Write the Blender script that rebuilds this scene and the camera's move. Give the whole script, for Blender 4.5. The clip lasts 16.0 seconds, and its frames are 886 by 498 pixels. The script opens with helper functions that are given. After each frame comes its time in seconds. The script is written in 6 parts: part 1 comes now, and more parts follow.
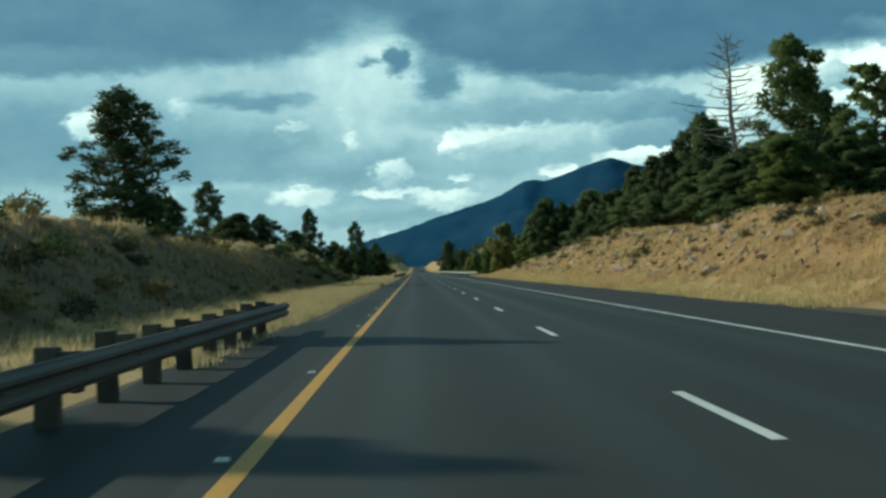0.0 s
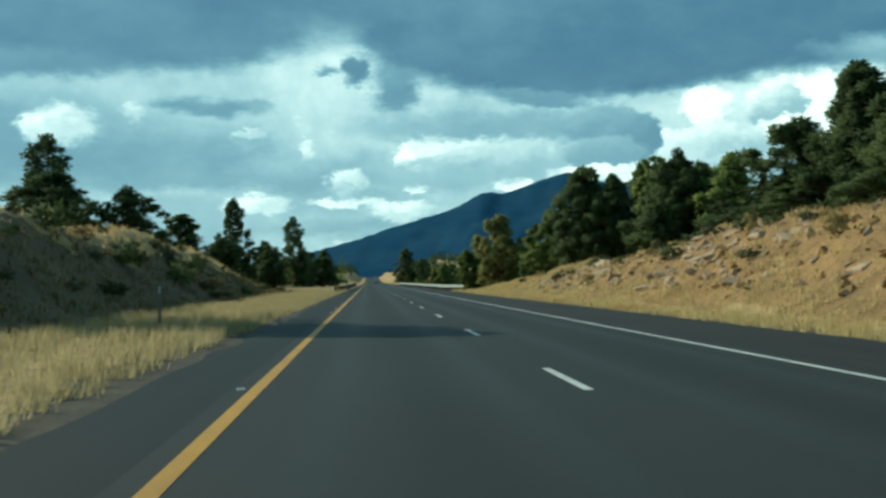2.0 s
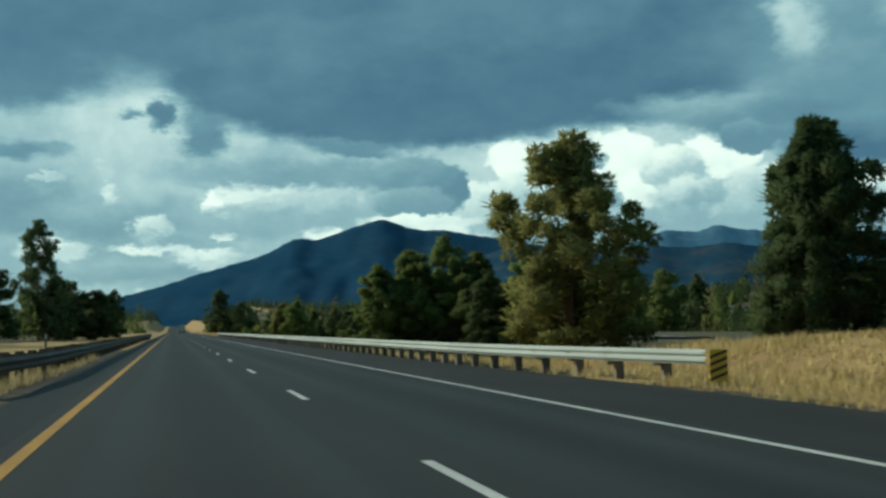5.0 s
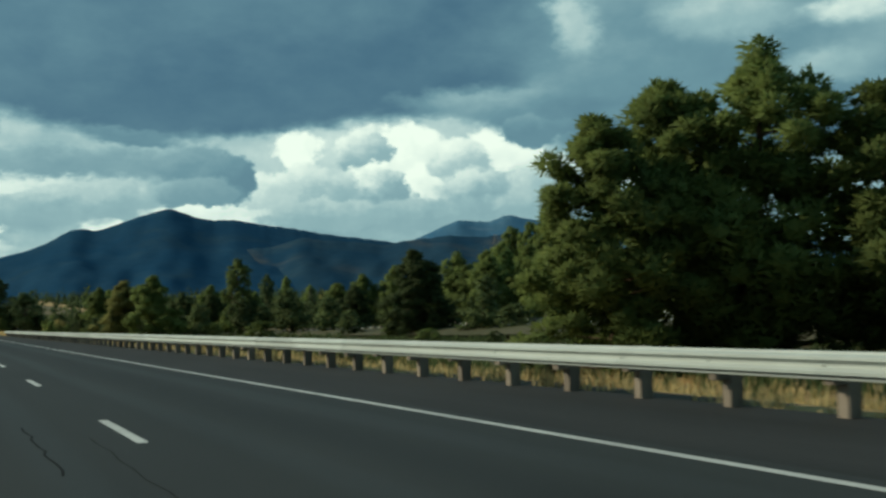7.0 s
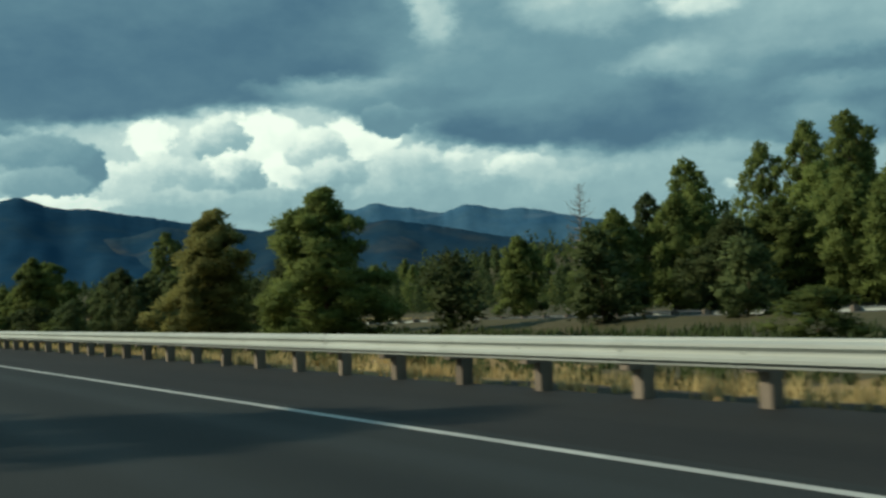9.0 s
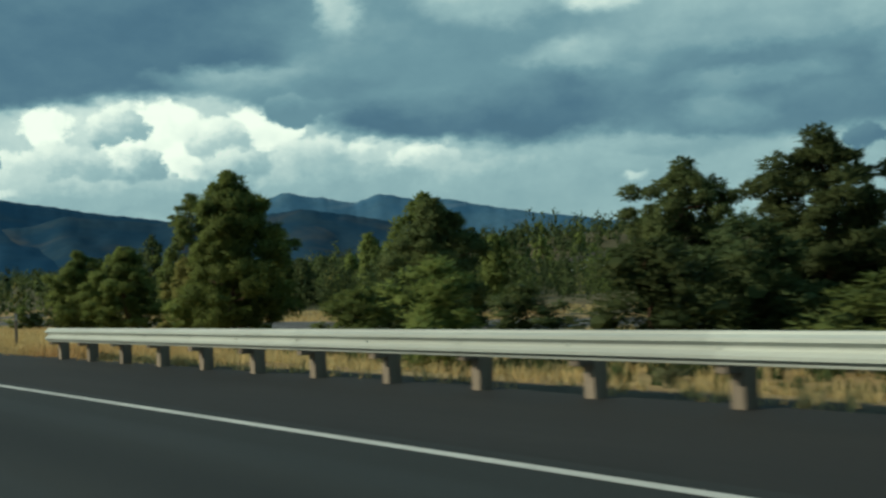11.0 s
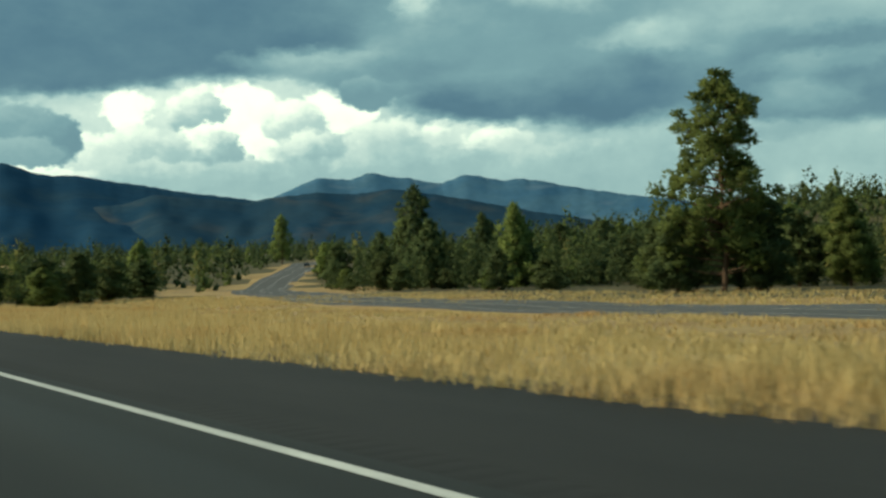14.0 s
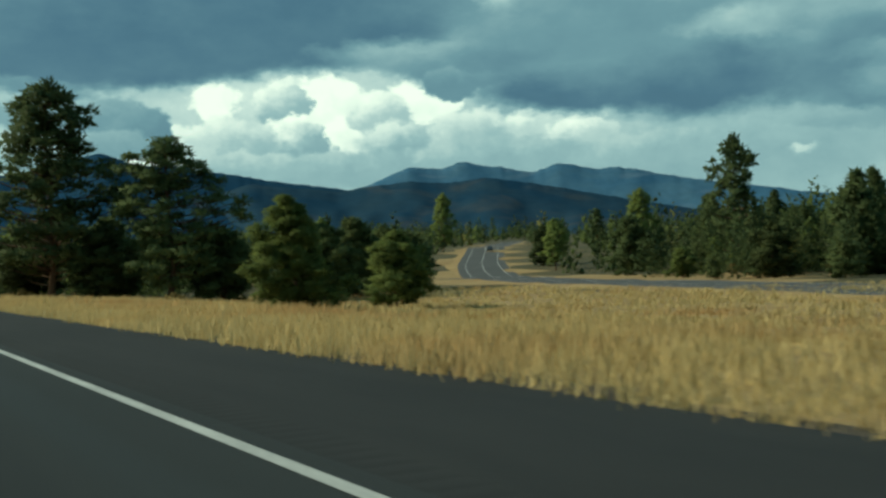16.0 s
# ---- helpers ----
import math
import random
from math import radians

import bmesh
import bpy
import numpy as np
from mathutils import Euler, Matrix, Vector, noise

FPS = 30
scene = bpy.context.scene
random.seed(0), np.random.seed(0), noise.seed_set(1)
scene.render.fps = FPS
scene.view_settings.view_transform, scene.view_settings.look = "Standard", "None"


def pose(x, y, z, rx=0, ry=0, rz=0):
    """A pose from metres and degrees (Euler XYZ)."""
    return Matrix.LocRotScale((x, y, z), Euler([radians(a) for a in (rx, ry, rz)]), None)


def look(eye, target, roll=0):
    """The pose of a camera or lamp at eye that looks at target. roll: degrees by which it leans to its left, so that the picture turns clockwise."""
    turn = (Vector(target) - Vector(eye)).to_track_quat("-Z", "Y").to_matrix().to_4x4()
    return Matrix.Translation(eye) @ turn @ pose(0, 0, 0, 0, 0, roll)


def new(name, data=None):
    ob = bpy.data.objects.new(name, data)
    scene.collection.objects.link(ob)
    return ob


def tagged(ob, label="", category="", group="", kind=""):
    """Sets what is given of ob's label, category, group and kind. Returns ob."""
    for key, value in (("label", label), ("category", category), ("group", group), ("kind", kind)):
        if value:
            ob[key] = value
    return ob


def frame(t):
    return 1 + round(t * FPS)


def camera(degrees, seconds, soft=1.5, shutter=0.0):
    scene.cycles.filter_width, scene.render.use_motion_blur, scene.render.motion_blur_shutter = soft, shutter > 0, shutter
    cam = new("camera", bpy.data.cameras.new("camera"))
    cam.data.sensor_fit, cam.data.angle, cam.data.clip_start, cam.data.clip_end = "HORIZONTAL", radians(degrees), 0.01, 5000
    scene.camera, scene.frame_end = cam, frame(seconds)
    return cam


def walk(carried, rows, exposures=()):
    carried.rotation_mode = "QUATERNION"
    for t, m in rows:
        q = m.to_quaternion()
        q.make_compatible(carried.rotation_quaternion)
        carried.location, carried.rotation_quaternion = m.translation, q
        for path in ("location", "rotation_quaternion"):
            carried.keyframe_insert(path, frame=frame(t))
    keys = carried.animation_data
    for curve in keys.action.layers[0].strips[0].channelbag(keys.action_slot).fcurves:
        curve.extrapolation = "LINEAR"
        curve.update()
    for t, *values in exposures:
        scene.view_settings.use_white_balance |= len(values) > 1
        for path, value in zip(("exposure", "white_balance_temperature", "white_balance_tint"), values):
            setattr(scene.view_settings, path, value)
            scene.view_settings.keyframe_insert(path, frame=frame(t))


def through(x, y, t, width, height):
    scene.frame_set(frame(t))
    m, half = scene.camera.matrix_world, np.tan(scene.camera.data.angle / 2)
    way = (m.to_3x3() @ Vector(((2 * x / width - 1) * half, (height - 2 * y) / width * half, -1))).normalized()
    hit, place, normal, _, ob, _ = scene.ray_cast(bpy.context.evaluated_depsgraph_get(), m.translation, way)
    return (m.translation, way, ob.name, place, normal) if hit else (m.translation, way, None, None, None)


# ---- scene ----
cam = camera(43.71, 16.0, soft=2.7, shutter=0.08)
# seconds, place in metres, then yaw, pitch and roll in degrees
PATH = [
    (0.0, -2.483, -7.594, 1.254, -1.440, 1.073, 1.914),
    (0.5, -2.422, 9.569, 1.201, -1.631, 1.037, 1.605),
    (1.0, -2.430, 26.688, 1.187, -1.474, 0.730, 0.812),
    (1.5, -2.394, 43.994, 1.184, -1.785, 0.236, 0.453),
    (2.0, -2.398, 61.205, 1.208, -3.863, 1.644, 0.511),
    (2.5, -2.449, 78.508, 1.210, -6.792, 2.424, 0.487),
    (3.0, -2.434, 95.402, 1.210, -8.644, 2.451, 0.905),
    (3.5, -2.415, 112.756, 1.221, -9.979, 3.297, 0.676),
    (4.0, -2.363, 129.850, 1.201, -11.489, 3.766, 0.943),
    (6.5, -1.988, 215.189, 1.198, -20.455, 3.949, 0.635),
    (7.0, -1.904, 232.420, 1.194, -24.656, 3.476, 1.490),
    (7.5, -1.931, 249.450, 1.200, -27.415, 3.530, 1.305),
    (8.0, -1.821, 266.392, 1.206, -29.082, 2.710, 2.200),
    (8.5, -1.660, 283.334, 1.198, -30.756, 2.643, 2.534),
    (9.0, -1.691, 300.355, 1.210, -31.910, 2.683, 2.360),
    (9.5, -1.665, 317.375, 1.214, -33.046, 2.777, 2.754),
    (12.0, -0.666, 402.374, 1.211, -38.057, 1.790, 2.338),
    (12.5, -0.434, 419.394, 1.219, -37.356, 2.179, 2.367),
    (13.0, -0.275, 436.416, 1.214, -34.860, 2.798, 1.707),
    (13.5, 0.040, 453.438, 1.220, -32.853, 1.815, 2.601),
    (14.0, 0.322, 470.458, 1.221, -33.094, 1.300, 1.987),
    (14.5, 0.588, 487.475, 1.223, -32.624, 1.569, 1.863),
    (15.0, 0.757, 504.493, 1.222, -30.947, 0.736, 1.442),
    (15.5, 0.905, 521.515, 1.220, -29.455, 0.670, 1.902),
    (16.0, 1.154, 538.538, 1.227, -28.753, 0.950, 1.899),
]
walk(cam, [(t, pose(x, y, z, 90 + pitch, roll, yaw)) for t, x, y, z, yaw, pitch, roll in PATH],
     [(0.0, -0.16, 5550, -7), (0.4, 0.32, 5600, -9), (1.0, 0.12, 5550, -9), (1.5, -0.1, 5550, -9), (2.0, 0.0, 5550, -9), (2.5, 0.0, 5600, -8), (3.0, -0.2, 5600, -5), (4.0, -0.3, 5650, -5), (7.0, -0.4, 6050, -1), (9.5, -0.35, 6150, -1), (12.0, -0.35, 6200, -1), (13.0, -0.22, 6450, -2), (14.0, -0.08, 6650, -3), (15.5, -0.25, 6400, -5), (16.0, -0.3, 6150, -7)])

# ---- world, sun, sky ----
OVERHEAD = 0.33                       # tone of the cloud layer above
SUN_AZ, SUN_EL = -61.5, 30.0          # degrees from the road's direction, and above the ground
world = bpy.data.worlds.new("sky")
scene.world = world
world.use_nodes = True


class Nodes:
    """A short hand for building node trees."""

    def __init__(self, tree):
        self.tree = tree
        tree.nodes.clear()

    def node(self, kind, inputs=(), **settings):
        n = self.tree.nodes.new(kind)
        for key, value in settings.items():
            setattr(n, key, value)
        for key, value in (inputs.items() if isinstance(inputs, dict) else enumerate(inputs)):
            if value is None:
                continue
            if isinstance(value, bpy.types.NodeSocket):
                self.tree.links.new(value, n.inputs[key])
            else:
                n.inputs[key].default_value = value
        return n

    def math(self, op, a, b=None, c=None, clamp=False):
        n = self.node("ShaderNodeMath", (a, b, c), operation=op)
        n.use_clamp = clamp
        return n.outputs[0]

    def mix(self, fac, a, b, blend="MIX"):
        n = self.tree.nodes.new("ShaderNodeMix")
        n.data_type, n.blend_type = "RGBA", blend
        for i, value in ((0, fac), (6, a), (7, b)):
            if isinstance(value, bpy.types.NodeSocket):
                self.tree.links.new(value, n.inputs[i])
            else:
                n.inputs[i].default_value = value if i == 0 else (*value, 1)[:4]
        return n.outputs[2]

    def ramp(self, fac, stops):
        n = self.tree.nodes.new("ShaderNodeValToRGB")
        while len(n.color_ramp.elements) < len(stops):
            n.color_ramp.elements.new(0.5)
        for e, (p, col) in zip(n.color_ramp.elements, stops):
            e.position, e.color = p, (*col, 1)
        self.tree.links.new(fac, n.inputs[0])
        return n.outputs[0]

    def noise(self, vector, scale, detail=4, rough=0.55, distort=0.0):
        n = self.node("ShaderNodeTexNoise", {"Scale": scale, "Detail": detail, "Roughness": rough, "Distortion": distort, "Vector": vector})
        return n.outputs[0]


# clouds from the farthest to the nearest: azimuth, height, half width and half height in degrees, the tone of the base and of the
# lit top (0 slate, 1 white), softness of the edge, and whether they are heaped puffs, wisps or sheets
CLOUDS = [
    (-8.8, 8.9, 12.31, 2.05, 0.60, 0.64, 0.5, 'sheet'), (-8.7, 5.9, 8.79, 1.61, 0.43, 0.47, 0.5, 'sheet'), (-18.7, 6.9, 5.86, 2.05, 0.40, 0.44, 0.6, 'sheet'),
    (-2.4, 10.2, 3.22, 3.81, 0.70, 0.76, 0.6, 'sheet'), (-0.9, 12.7, 1.32, 1.76, 0.86, 0.95, 0.5, 'sheet'), (-6.6, 8.8, 1.76, 0.38, 0.42, 0.45, 0.5, 'sheet'),
    (-15.1, 7.8, 1.52, 0.82, 0.72, 0.98, 0.45, 'wisp'),
    (-16.4, 7.6, 0.74, 0.58, 0.73, 0.92, 0.45, 'wisp'),
    (-8.7, 3.9, 9.67, 0.64, 0.56, 0.62, 0.5, 'sheet'), (4.0, 8.3, 8.79, 1.61, 0.66, 0.72, 0.5, 'sheet'), (8.0, 7.4, 4.98, 1.32, 0.62, 0.74, 0.4, 'sheet'),
    (-17.0, 12.6, 13.78, 2.20, 0.26, 0.30, 0.25, 'sheet'), (-9.3, 13.3, 4.98, 2.05, 0.27, 0.32, 0.3, 'sheet'), (-18.6, 10.7, 5.57, 0.73, 0.33, 0.38, 0.5, 'sheet'),
    (-8.8, 8.8, 1.76, 0.47, 0.38, 0.42, 0.5, 'sheet'), (-11.7, 8.5, 0.47, 0.45, 0.67, 0.78, 0.5, 'wisp'), (-3.1, 6.7, 0.40, 0.39, 0.73, 0.87, 0.5, 'wisp'),
    (-5.9, 7.6, 0.68, 0.25, 0.69, 0.83, 0.5, 'wisp'), (-3.4, 8.2, 0.30, 0.29, 0.69, 0.78, 0.5, 'wisp'), (-2.6, 4.3, 4.40, 0.82, 0.52, 0.66, 0.45, 'wisp'),
    (-3.8, 5.4, 2.78, 1.03, 0.47, 0.58, 0.45, 'wisp'), (-5.6, 3.9, 1.41, 0.39, 0.79, 0.92, 0.5, 'wisp'), (-1.1, 5.3, 0.80, 0.52, 0.77, 0.92, 0.45, 'wisp'),
    (-0.4, 4.4, 0.74, 0.32, 0.82, 0.92, 0.45, 'wisp'), (-1.2, 4.0, 1.76, 0.26, 0.85, 0.95, 0.5, 'wisp'), (2.0, 3.7, 1.41, 0.39, 0.77, 0.92, 0.5, 'wisp'),
    (-0.2, 1.9, 1.22, 0.29, 0.77, 0.87, 0.5, 'wisp'), (-2.7, 2.8, 5.28, 0.41, 0.50, 0.55, 0.5, 'sheet'), (5.8, 8.6, 3.52, 0.70, 0.60, 0.68, 0.5, 'sheet'),
    (3.5, 6.1, 1.82, 1.52, 0.72, 1.00, 0.45, 'wisp'), (5.4, 6.0, 2.20, 1.32, 0.60, 0.90, 0.45, 'wisp'), (7.6, 6.0, 2.05, 1.23, 0.58, 0.76, 0.3, 'puff'),
    (4.1, 5.4, 1.70, 0.82, 0.50, 0.60, 0.45, 'wisp'), (-1.0, 5.0, 0.74, 0.70, 0.69, 0.90, 0.45, 'wisp'), (-0.3, 4.3, 0.61, 0.32, 0.73, 0.92, 0.45, 'wisp'),
    (1.7, 3.6, 1.41, 0.39, 0.73, 0.90, 0.5, 'wisp'), (-5.7, 3.8, 1.35, 0.35, 0.73, 0.87, 0.5, 'wisp'), (0.0, 4.6, 1.17, 0.35, 0.50, 0.55, 0.5, 'wisp'),
    (-0.3, 1.8, 1.01, 0.25, 0.73, 0.83, 0.5, 'wisp'), (4.4, 6.0, 2.20, 1.17, 0.6, 0.74, 0.35, 'puff'), (2.2, 6.1, 0.50, 1.17, 0.92, 1.0, 0.35, 'puff'), (3.3, 7.1, 1.41, 0.41, 0.88, 1.0, 0.35, 'puff'), 
    (5.5, 6.9, 1.35, 0.38, 0.82, 0.98, 0.35, 'puff'), (4.9, 5.6, 1.82, 0.76, 0.52, 0.62, 0.4, 'puff'), (2.4, 4.9, 0.59, 0.26, 0.9, 1.0, 0.4, 'puff'), 
    (7.6, 4.9, 0.88, 0.41, 0.95, 1.00, 0.4, 'puff'), (11.4, 5.5, 1.76, 0.41, 0.75, 0.85, 0.5, 'puff'),
    (7.6, 9.2, 7.62, 0.76, 0.62, 0.70, 0.5, 'sheet'), (6.8, 8.0, 6.45, 0.82, 0.47, 0.53, 0.45, 'wisp'), (11.7, 8.6, 1.76, 0.47, 0.55, 0.62, 0.5, 'puff'),
    (14.5, 6.5, 1.47, 1.17, 0.82, 0.92, 0.4, 'puff'), (15.1, 5.1, 2.34, 0.41, 0.85, 0.95, 0.5, 'puff'), (6.0, 6.8, 2.05, 0.59, 0.66, 0.80, 0.45, 'wisp'),
    (4.4, 5.6, 4.40, 0.73, 0.54, 0.60, 0.5, 'wisp'), (22.8, 7.9, 8.79, 2.49, 0.70, 0.80, 0.5, 'sheet'), (33.8, 6.9, 7.62, 1.47, 0.60, 0.68, 0.5, 'sheet'),
    (42.5, 5.2, 7.62, 1.76, 0.52, 0.58, 0.6, 'sheet'), (17.4, 8.7, 1.17, 0.94, 0.97, 1.00, 0.3, 'puff'), (23.1, 8.4, 2.05, 1.41, 0.92, 1.00, 0.3, 'puff'),
    (20.7, 8.5, 1.35, 1.29, 0.55, 0.92, 0.22, 'puff'), (28.0, 8.6, 1.91, 1.11, 0.92, 1.00, 0.3, 'puff'), (25.7, 7.9, 1.52, 1.17, 0.62, 0.95, 0.25, 'puff'),
    (23.8, 6.5, 1.06, 1.23, 0.86, 1.00, 0.3, 'puff'), (21.2, 6.5, 1.76, 1.35, 0.50, 0.97, 0.2, 'puff'), (26.3, 6.3, 1.82, 1.23, 0.52, 0.85, 0.25, 'puff'),
    (18.1, 6.5, 2.17, 1.35, 0.58, 0.88, 0.25, 'puff'), (15.7, 6.4, 1.52, 1.06, 0.70, 0.92, 0.3, 'puff'), (23.0, 5.2, 4.40, 0.88, 0.52, 0.64, 0.35, 'puff'),
    (18.5, 5.3, 3.22, 0.76, 0.56, 0.70, 0.35, 'puff'), (30.6, 7.0, 2.17, 1.06, 0.64, 0.86, 0.3, 'puff'), (33.9, 7.3, 2.05, 0.70, 0.72, 0.95, 0.3, 'puff'),
    (36.3, 6.7, 1.76, 0.70, 0.66, 0.90, 0.3, 'puff'), (32.2, 5.8, 4.40, 0.82, 0.54, 0.66, 0.35, 'puff'), (39.7, 5.7, 3.22, 0.76, 0.54, 0.64, 0.4, 'puff'),
    (12.2, 8.0, 2.05, 0.82, 0.42, 0.52, 0.35, 'puff'), (13.8, 7.2, 1.35, 1.17, 0.33, 0.46, 0.22, 'puff'), (12.3, 6.5, 2.05, 0.70, 0.44, 0.52, 0.4, 'puff'),
    (12.9, 5.6, 2.34, 0.29, 0.85, 0.92, 0.5, 'puff'), (11.5, 13.5, 10.85, 3.81, 0.21, 0.27, 0.13, 'sheet'), (19.4, 13.5, 9.67, 3.28, 0.24, 0.30, 0.2, 'sheet'),
    (8.9, 17.7, 22.28, 5.57, 0.24, 0.28, 0.15, 'sheet'), (10.9, 12.8, 12.31, 3.28, 0.22, 0.30, 0.14, 'sheet'), (20.2, 14.6, 9.97, 3.96, 0.24, 0.30, 0.18, 'sheet'),
    (20.5, 13.8, 9.97, 3.37, 0.21, 0.28, 0.2, 'sheet'), (9.4, 9.2, 2.34, 0.26, 0.34, 0.38, 0.5, 'sheet'), (8.9, 9.5, 2.05, 0.23, 0.34, 0.38, 0.5, 'sheet'),
    (1.4, 9.8, 1.11, 1.00, 0.33, 0.40, 0.45, 'wisp'), (-0.6, 10.9, 0.64, 0.70, 0.26, 0.34, 0.45, 'wisp'), (-2.0, 10.8, 0.59, 0.26, 0.42, 0.46, 0.5, 'wisp'),
     (37.1, 13.0, 8.79, 3.81, 0.40, 0.50, 0.5, 'sheet'), (27.0, 10.9, 3.81, 0.70, 0.47, 0.58, 0.5, 'sheet'),
    (31.7, 14.7, 1.32, 1.61, 0.68, 0.76, 0.6, 'sheet'), (39.6, 14.7, 2.64, 1.17, 0.60, 0.68, 0.6, 'sheet'), (45.5, 14.4, 2.05, 0.73, 0.78, 0.85, 0.6, 'sheet'),
    (44.8, 11.5, 3.22, 0.76, 0.55, 0.60, 0.6, 'sheet'), (37.1, 8.9, 6.16, 1.11, 0.20, 0.32, 0.35, 'sheet'), (42.1, 9.1, 5.86, 1.76, 0.21, 0.34, 0.35, 'sheet'),
    (30.7, 10.5, 4.10, 0.88, 0.34, 0.44, 0.5, 'sheet'), (30.7, 9.6, 1.76, 0.41, 0.34, 0.40, 0.4, 'puff'), (29.4, 9.5, 1.23, 0.70, 0.34, 0.46, 0.35, 'puff'),
    (52.7, 9.8, 6.74, 2.78, 0.29, 0.40, 0.4, 'sheet'), (56.1, 8.0, 6.74, 1.17, 0.27, 0.34, 0.4, 'sheet'), (52.9, 9.8, 3.52, 0.41, 0.42, 0.46, 0.6, 'sheet'),
    (53.6, 11.9, 3.22, 0.73, 0.50, 0.54, 0.6, 'sheet'), (51.8, 8.5, 1.76, 0.88, 0.42, 0.46, 0.6, 'sheet'), (58.1, 6.4, 1.00, 0.47, 0.24, 0.30, 0.35, 'puff'),
    (49.2, 6.9, 3.22, 0.47, 0.50, 0.56, 0.5, 'sheet'), (47.1, 5.4, 0.76, 0.26, 0.70, 0.76, 0.6, 'wisp'),
]


def build_sky():
    n = Nodes(world.node_tree)
    way = n.node("ShaderNodeTexCoord").outputs["Generated"]

    def vec(op, a, b=None, c=None):
        node = n.node("ShaderNodeVectorMath", (a, b, c), operation=op)
        return node.outputs["Value"] if op in ("LENGTH", "DOT_PRODUCT") else node.outputs[0]

    def smooth(v, a, b, c=0.0, d=1.0):
        return n.node("ShaderNodeMapRange", {0: v, 1: a, 2: b, 3: c, 4: d}, interpolation_type="SMOOTHSTEP").outputs[0]

    def drift(scale, detail, rough, size):
        spin = n.node("ShaderNodeTexNoise", {"Scale": scale, "Detail": detail, "Roughness": rough, "Vector": flat}).outputs[1]
        return vec("MULTIPLY", vec("ADD", spin, (-0.5, -0.5, -0.5)), size)

    xyz = n.node("ShaderNodeSeparateXYZ", (way,)).outputs
    az = n.math("MULTIPLY", n.math("ARCTAN2", xyz[0], xyz[1]), 57.296)
    el = n.math("MULTIPLY", n.math("ARCSINE", xyz[2]), 57.296)
    at = n.node("ShaderNodeCombineXYZ", (az, el, 0.0)).outputs[0]
    flat = vec("MULTIPLY", way, (1.0, 1.0, 1.9))
    # sheets have torn, drawn-out edges; puffs have knobbly ones
    torn = vec("ADD", vec("ADD", at, drift(9.0, 3, 0.5, (5.0, 1.3, 0.0))), drift(38.0, 5, 0.6, (3.0, 1.2, 0.0)))
    knobbly = vec("ADD", vec("ADD", at, drift(22.0, 3, 0.5, (1.3, 0.9, 0.0))), drift(85.0, 5, 0.62, (0.9, 0.75, 0.0)))
    ragged = vec("ADD", knobbly, drift(48.0, 5, 0.65, (1.5, 1.1, 0.0)))
    lumps = n.node("ShaderNodeTexVoronoi", {"Vector": vec("ADD", way, vec("MULTIPLY", knobbly, (0.004, 0.004, 0.0))), "Scale": 56.0, "Detail": 3.0, "Roughness": 0.5, "Lacunarity": 2.2}, feature="SMOOTH_F1", normalize=True).outputs[0]
    swell = n.math("MULTIPLY_ADD", lumps, 1.7, -0.55)
    wisp = n.math("SUBTRACT", n.noise(flat, 16.0, 5, 0.55), 0.5)
    ruffle = n.math("MULTIPLY", n.math("SUBTRACT", n.noise(way, 70.0, 4, 0.55), 0.5), 0.9)

    # the rest of the sky: pale low down, a broken grey layer overhead
    folds = n.math("SUBTRACT", n.noise(vec("MULTIPLY", way, (1.0, 1.0, 2.6)), 5.0, 5, 0.5), 0.5)
    value = n.math("MULTIPLY_ADD", folds, 0.35, smooth(el, 13.0, 24.0, 0.56, OVERHEAD))
    for a, e, wa, we, base, top, soft, form in CLOUDS:
        puff = form == "puff"
        q = vec("MULTIPLY_ADD", torn if form == "sheet" else ragged if form == "wisp" else knobbly, (1 / wa, 1 / we, 0.0), (-a / wa, -e / we, 0.0))
        r = vec("LENGTH", q)
        if puff:
            r = n.math("MULTIPLY_ADD", swell, 0.7, r)
            soft *= 0.55
        lit = n.math("ADD", vec("DOT_PRODUCT", q, (-0.35, 0.8, 0.0)), ruffle if puff else wisp)
        tone = smooth(lit, -0.35, 0.95, base, top)
        cover = smooth(r, 1 + soft, 1 - soft)
        value = n.node("ShaderNodeMix", {0: cover, 2: value, 3: tone}).outputs[0]
    # soft folds inside the layers, and the relief of the puffs
    value = n.math("MULTIPLY_ADD", wisp, 0.16, value)
    value = n.math("MULTIPLY_ADD", n.math("SUBTRACT", 0.36, lumps), smooth(value, 0.42, 0.75, 0.03, 0.30), value, clamp=True)
    cloud = n.ramp(value, [(0.0, (0.058, 0.125, 0.178)), (0.2, (0.108, 0.218, 0.305)), (0.42, (0.235, 0.402, 0.46)), (0.6, (0.45, 0.64, 0.65)), (0.8, (0.84, 0.98, 0.90)), (1.0, (1.38, 1.42, 1.2))])
    sky = n.node("ShaderNodeTexSky", sky_type="NISHITA", sun_disc=False, sun_elevation=radians(SUN_EL), sun_rotation=radians(SUN_AZ))
    clear = n.node("ShaderNodeVectorMath", {0: sky.outputs[0], "Scale": 0.06}, operation="SCALE").outputs[0]
    both = n.mix(0.9, clear, cloud)
    back = n.node("ShaderNodeBackground", {0: both, 1: 1.0})
    n.node("ShaderNodeOutputWorld", (back.outputs[0],))


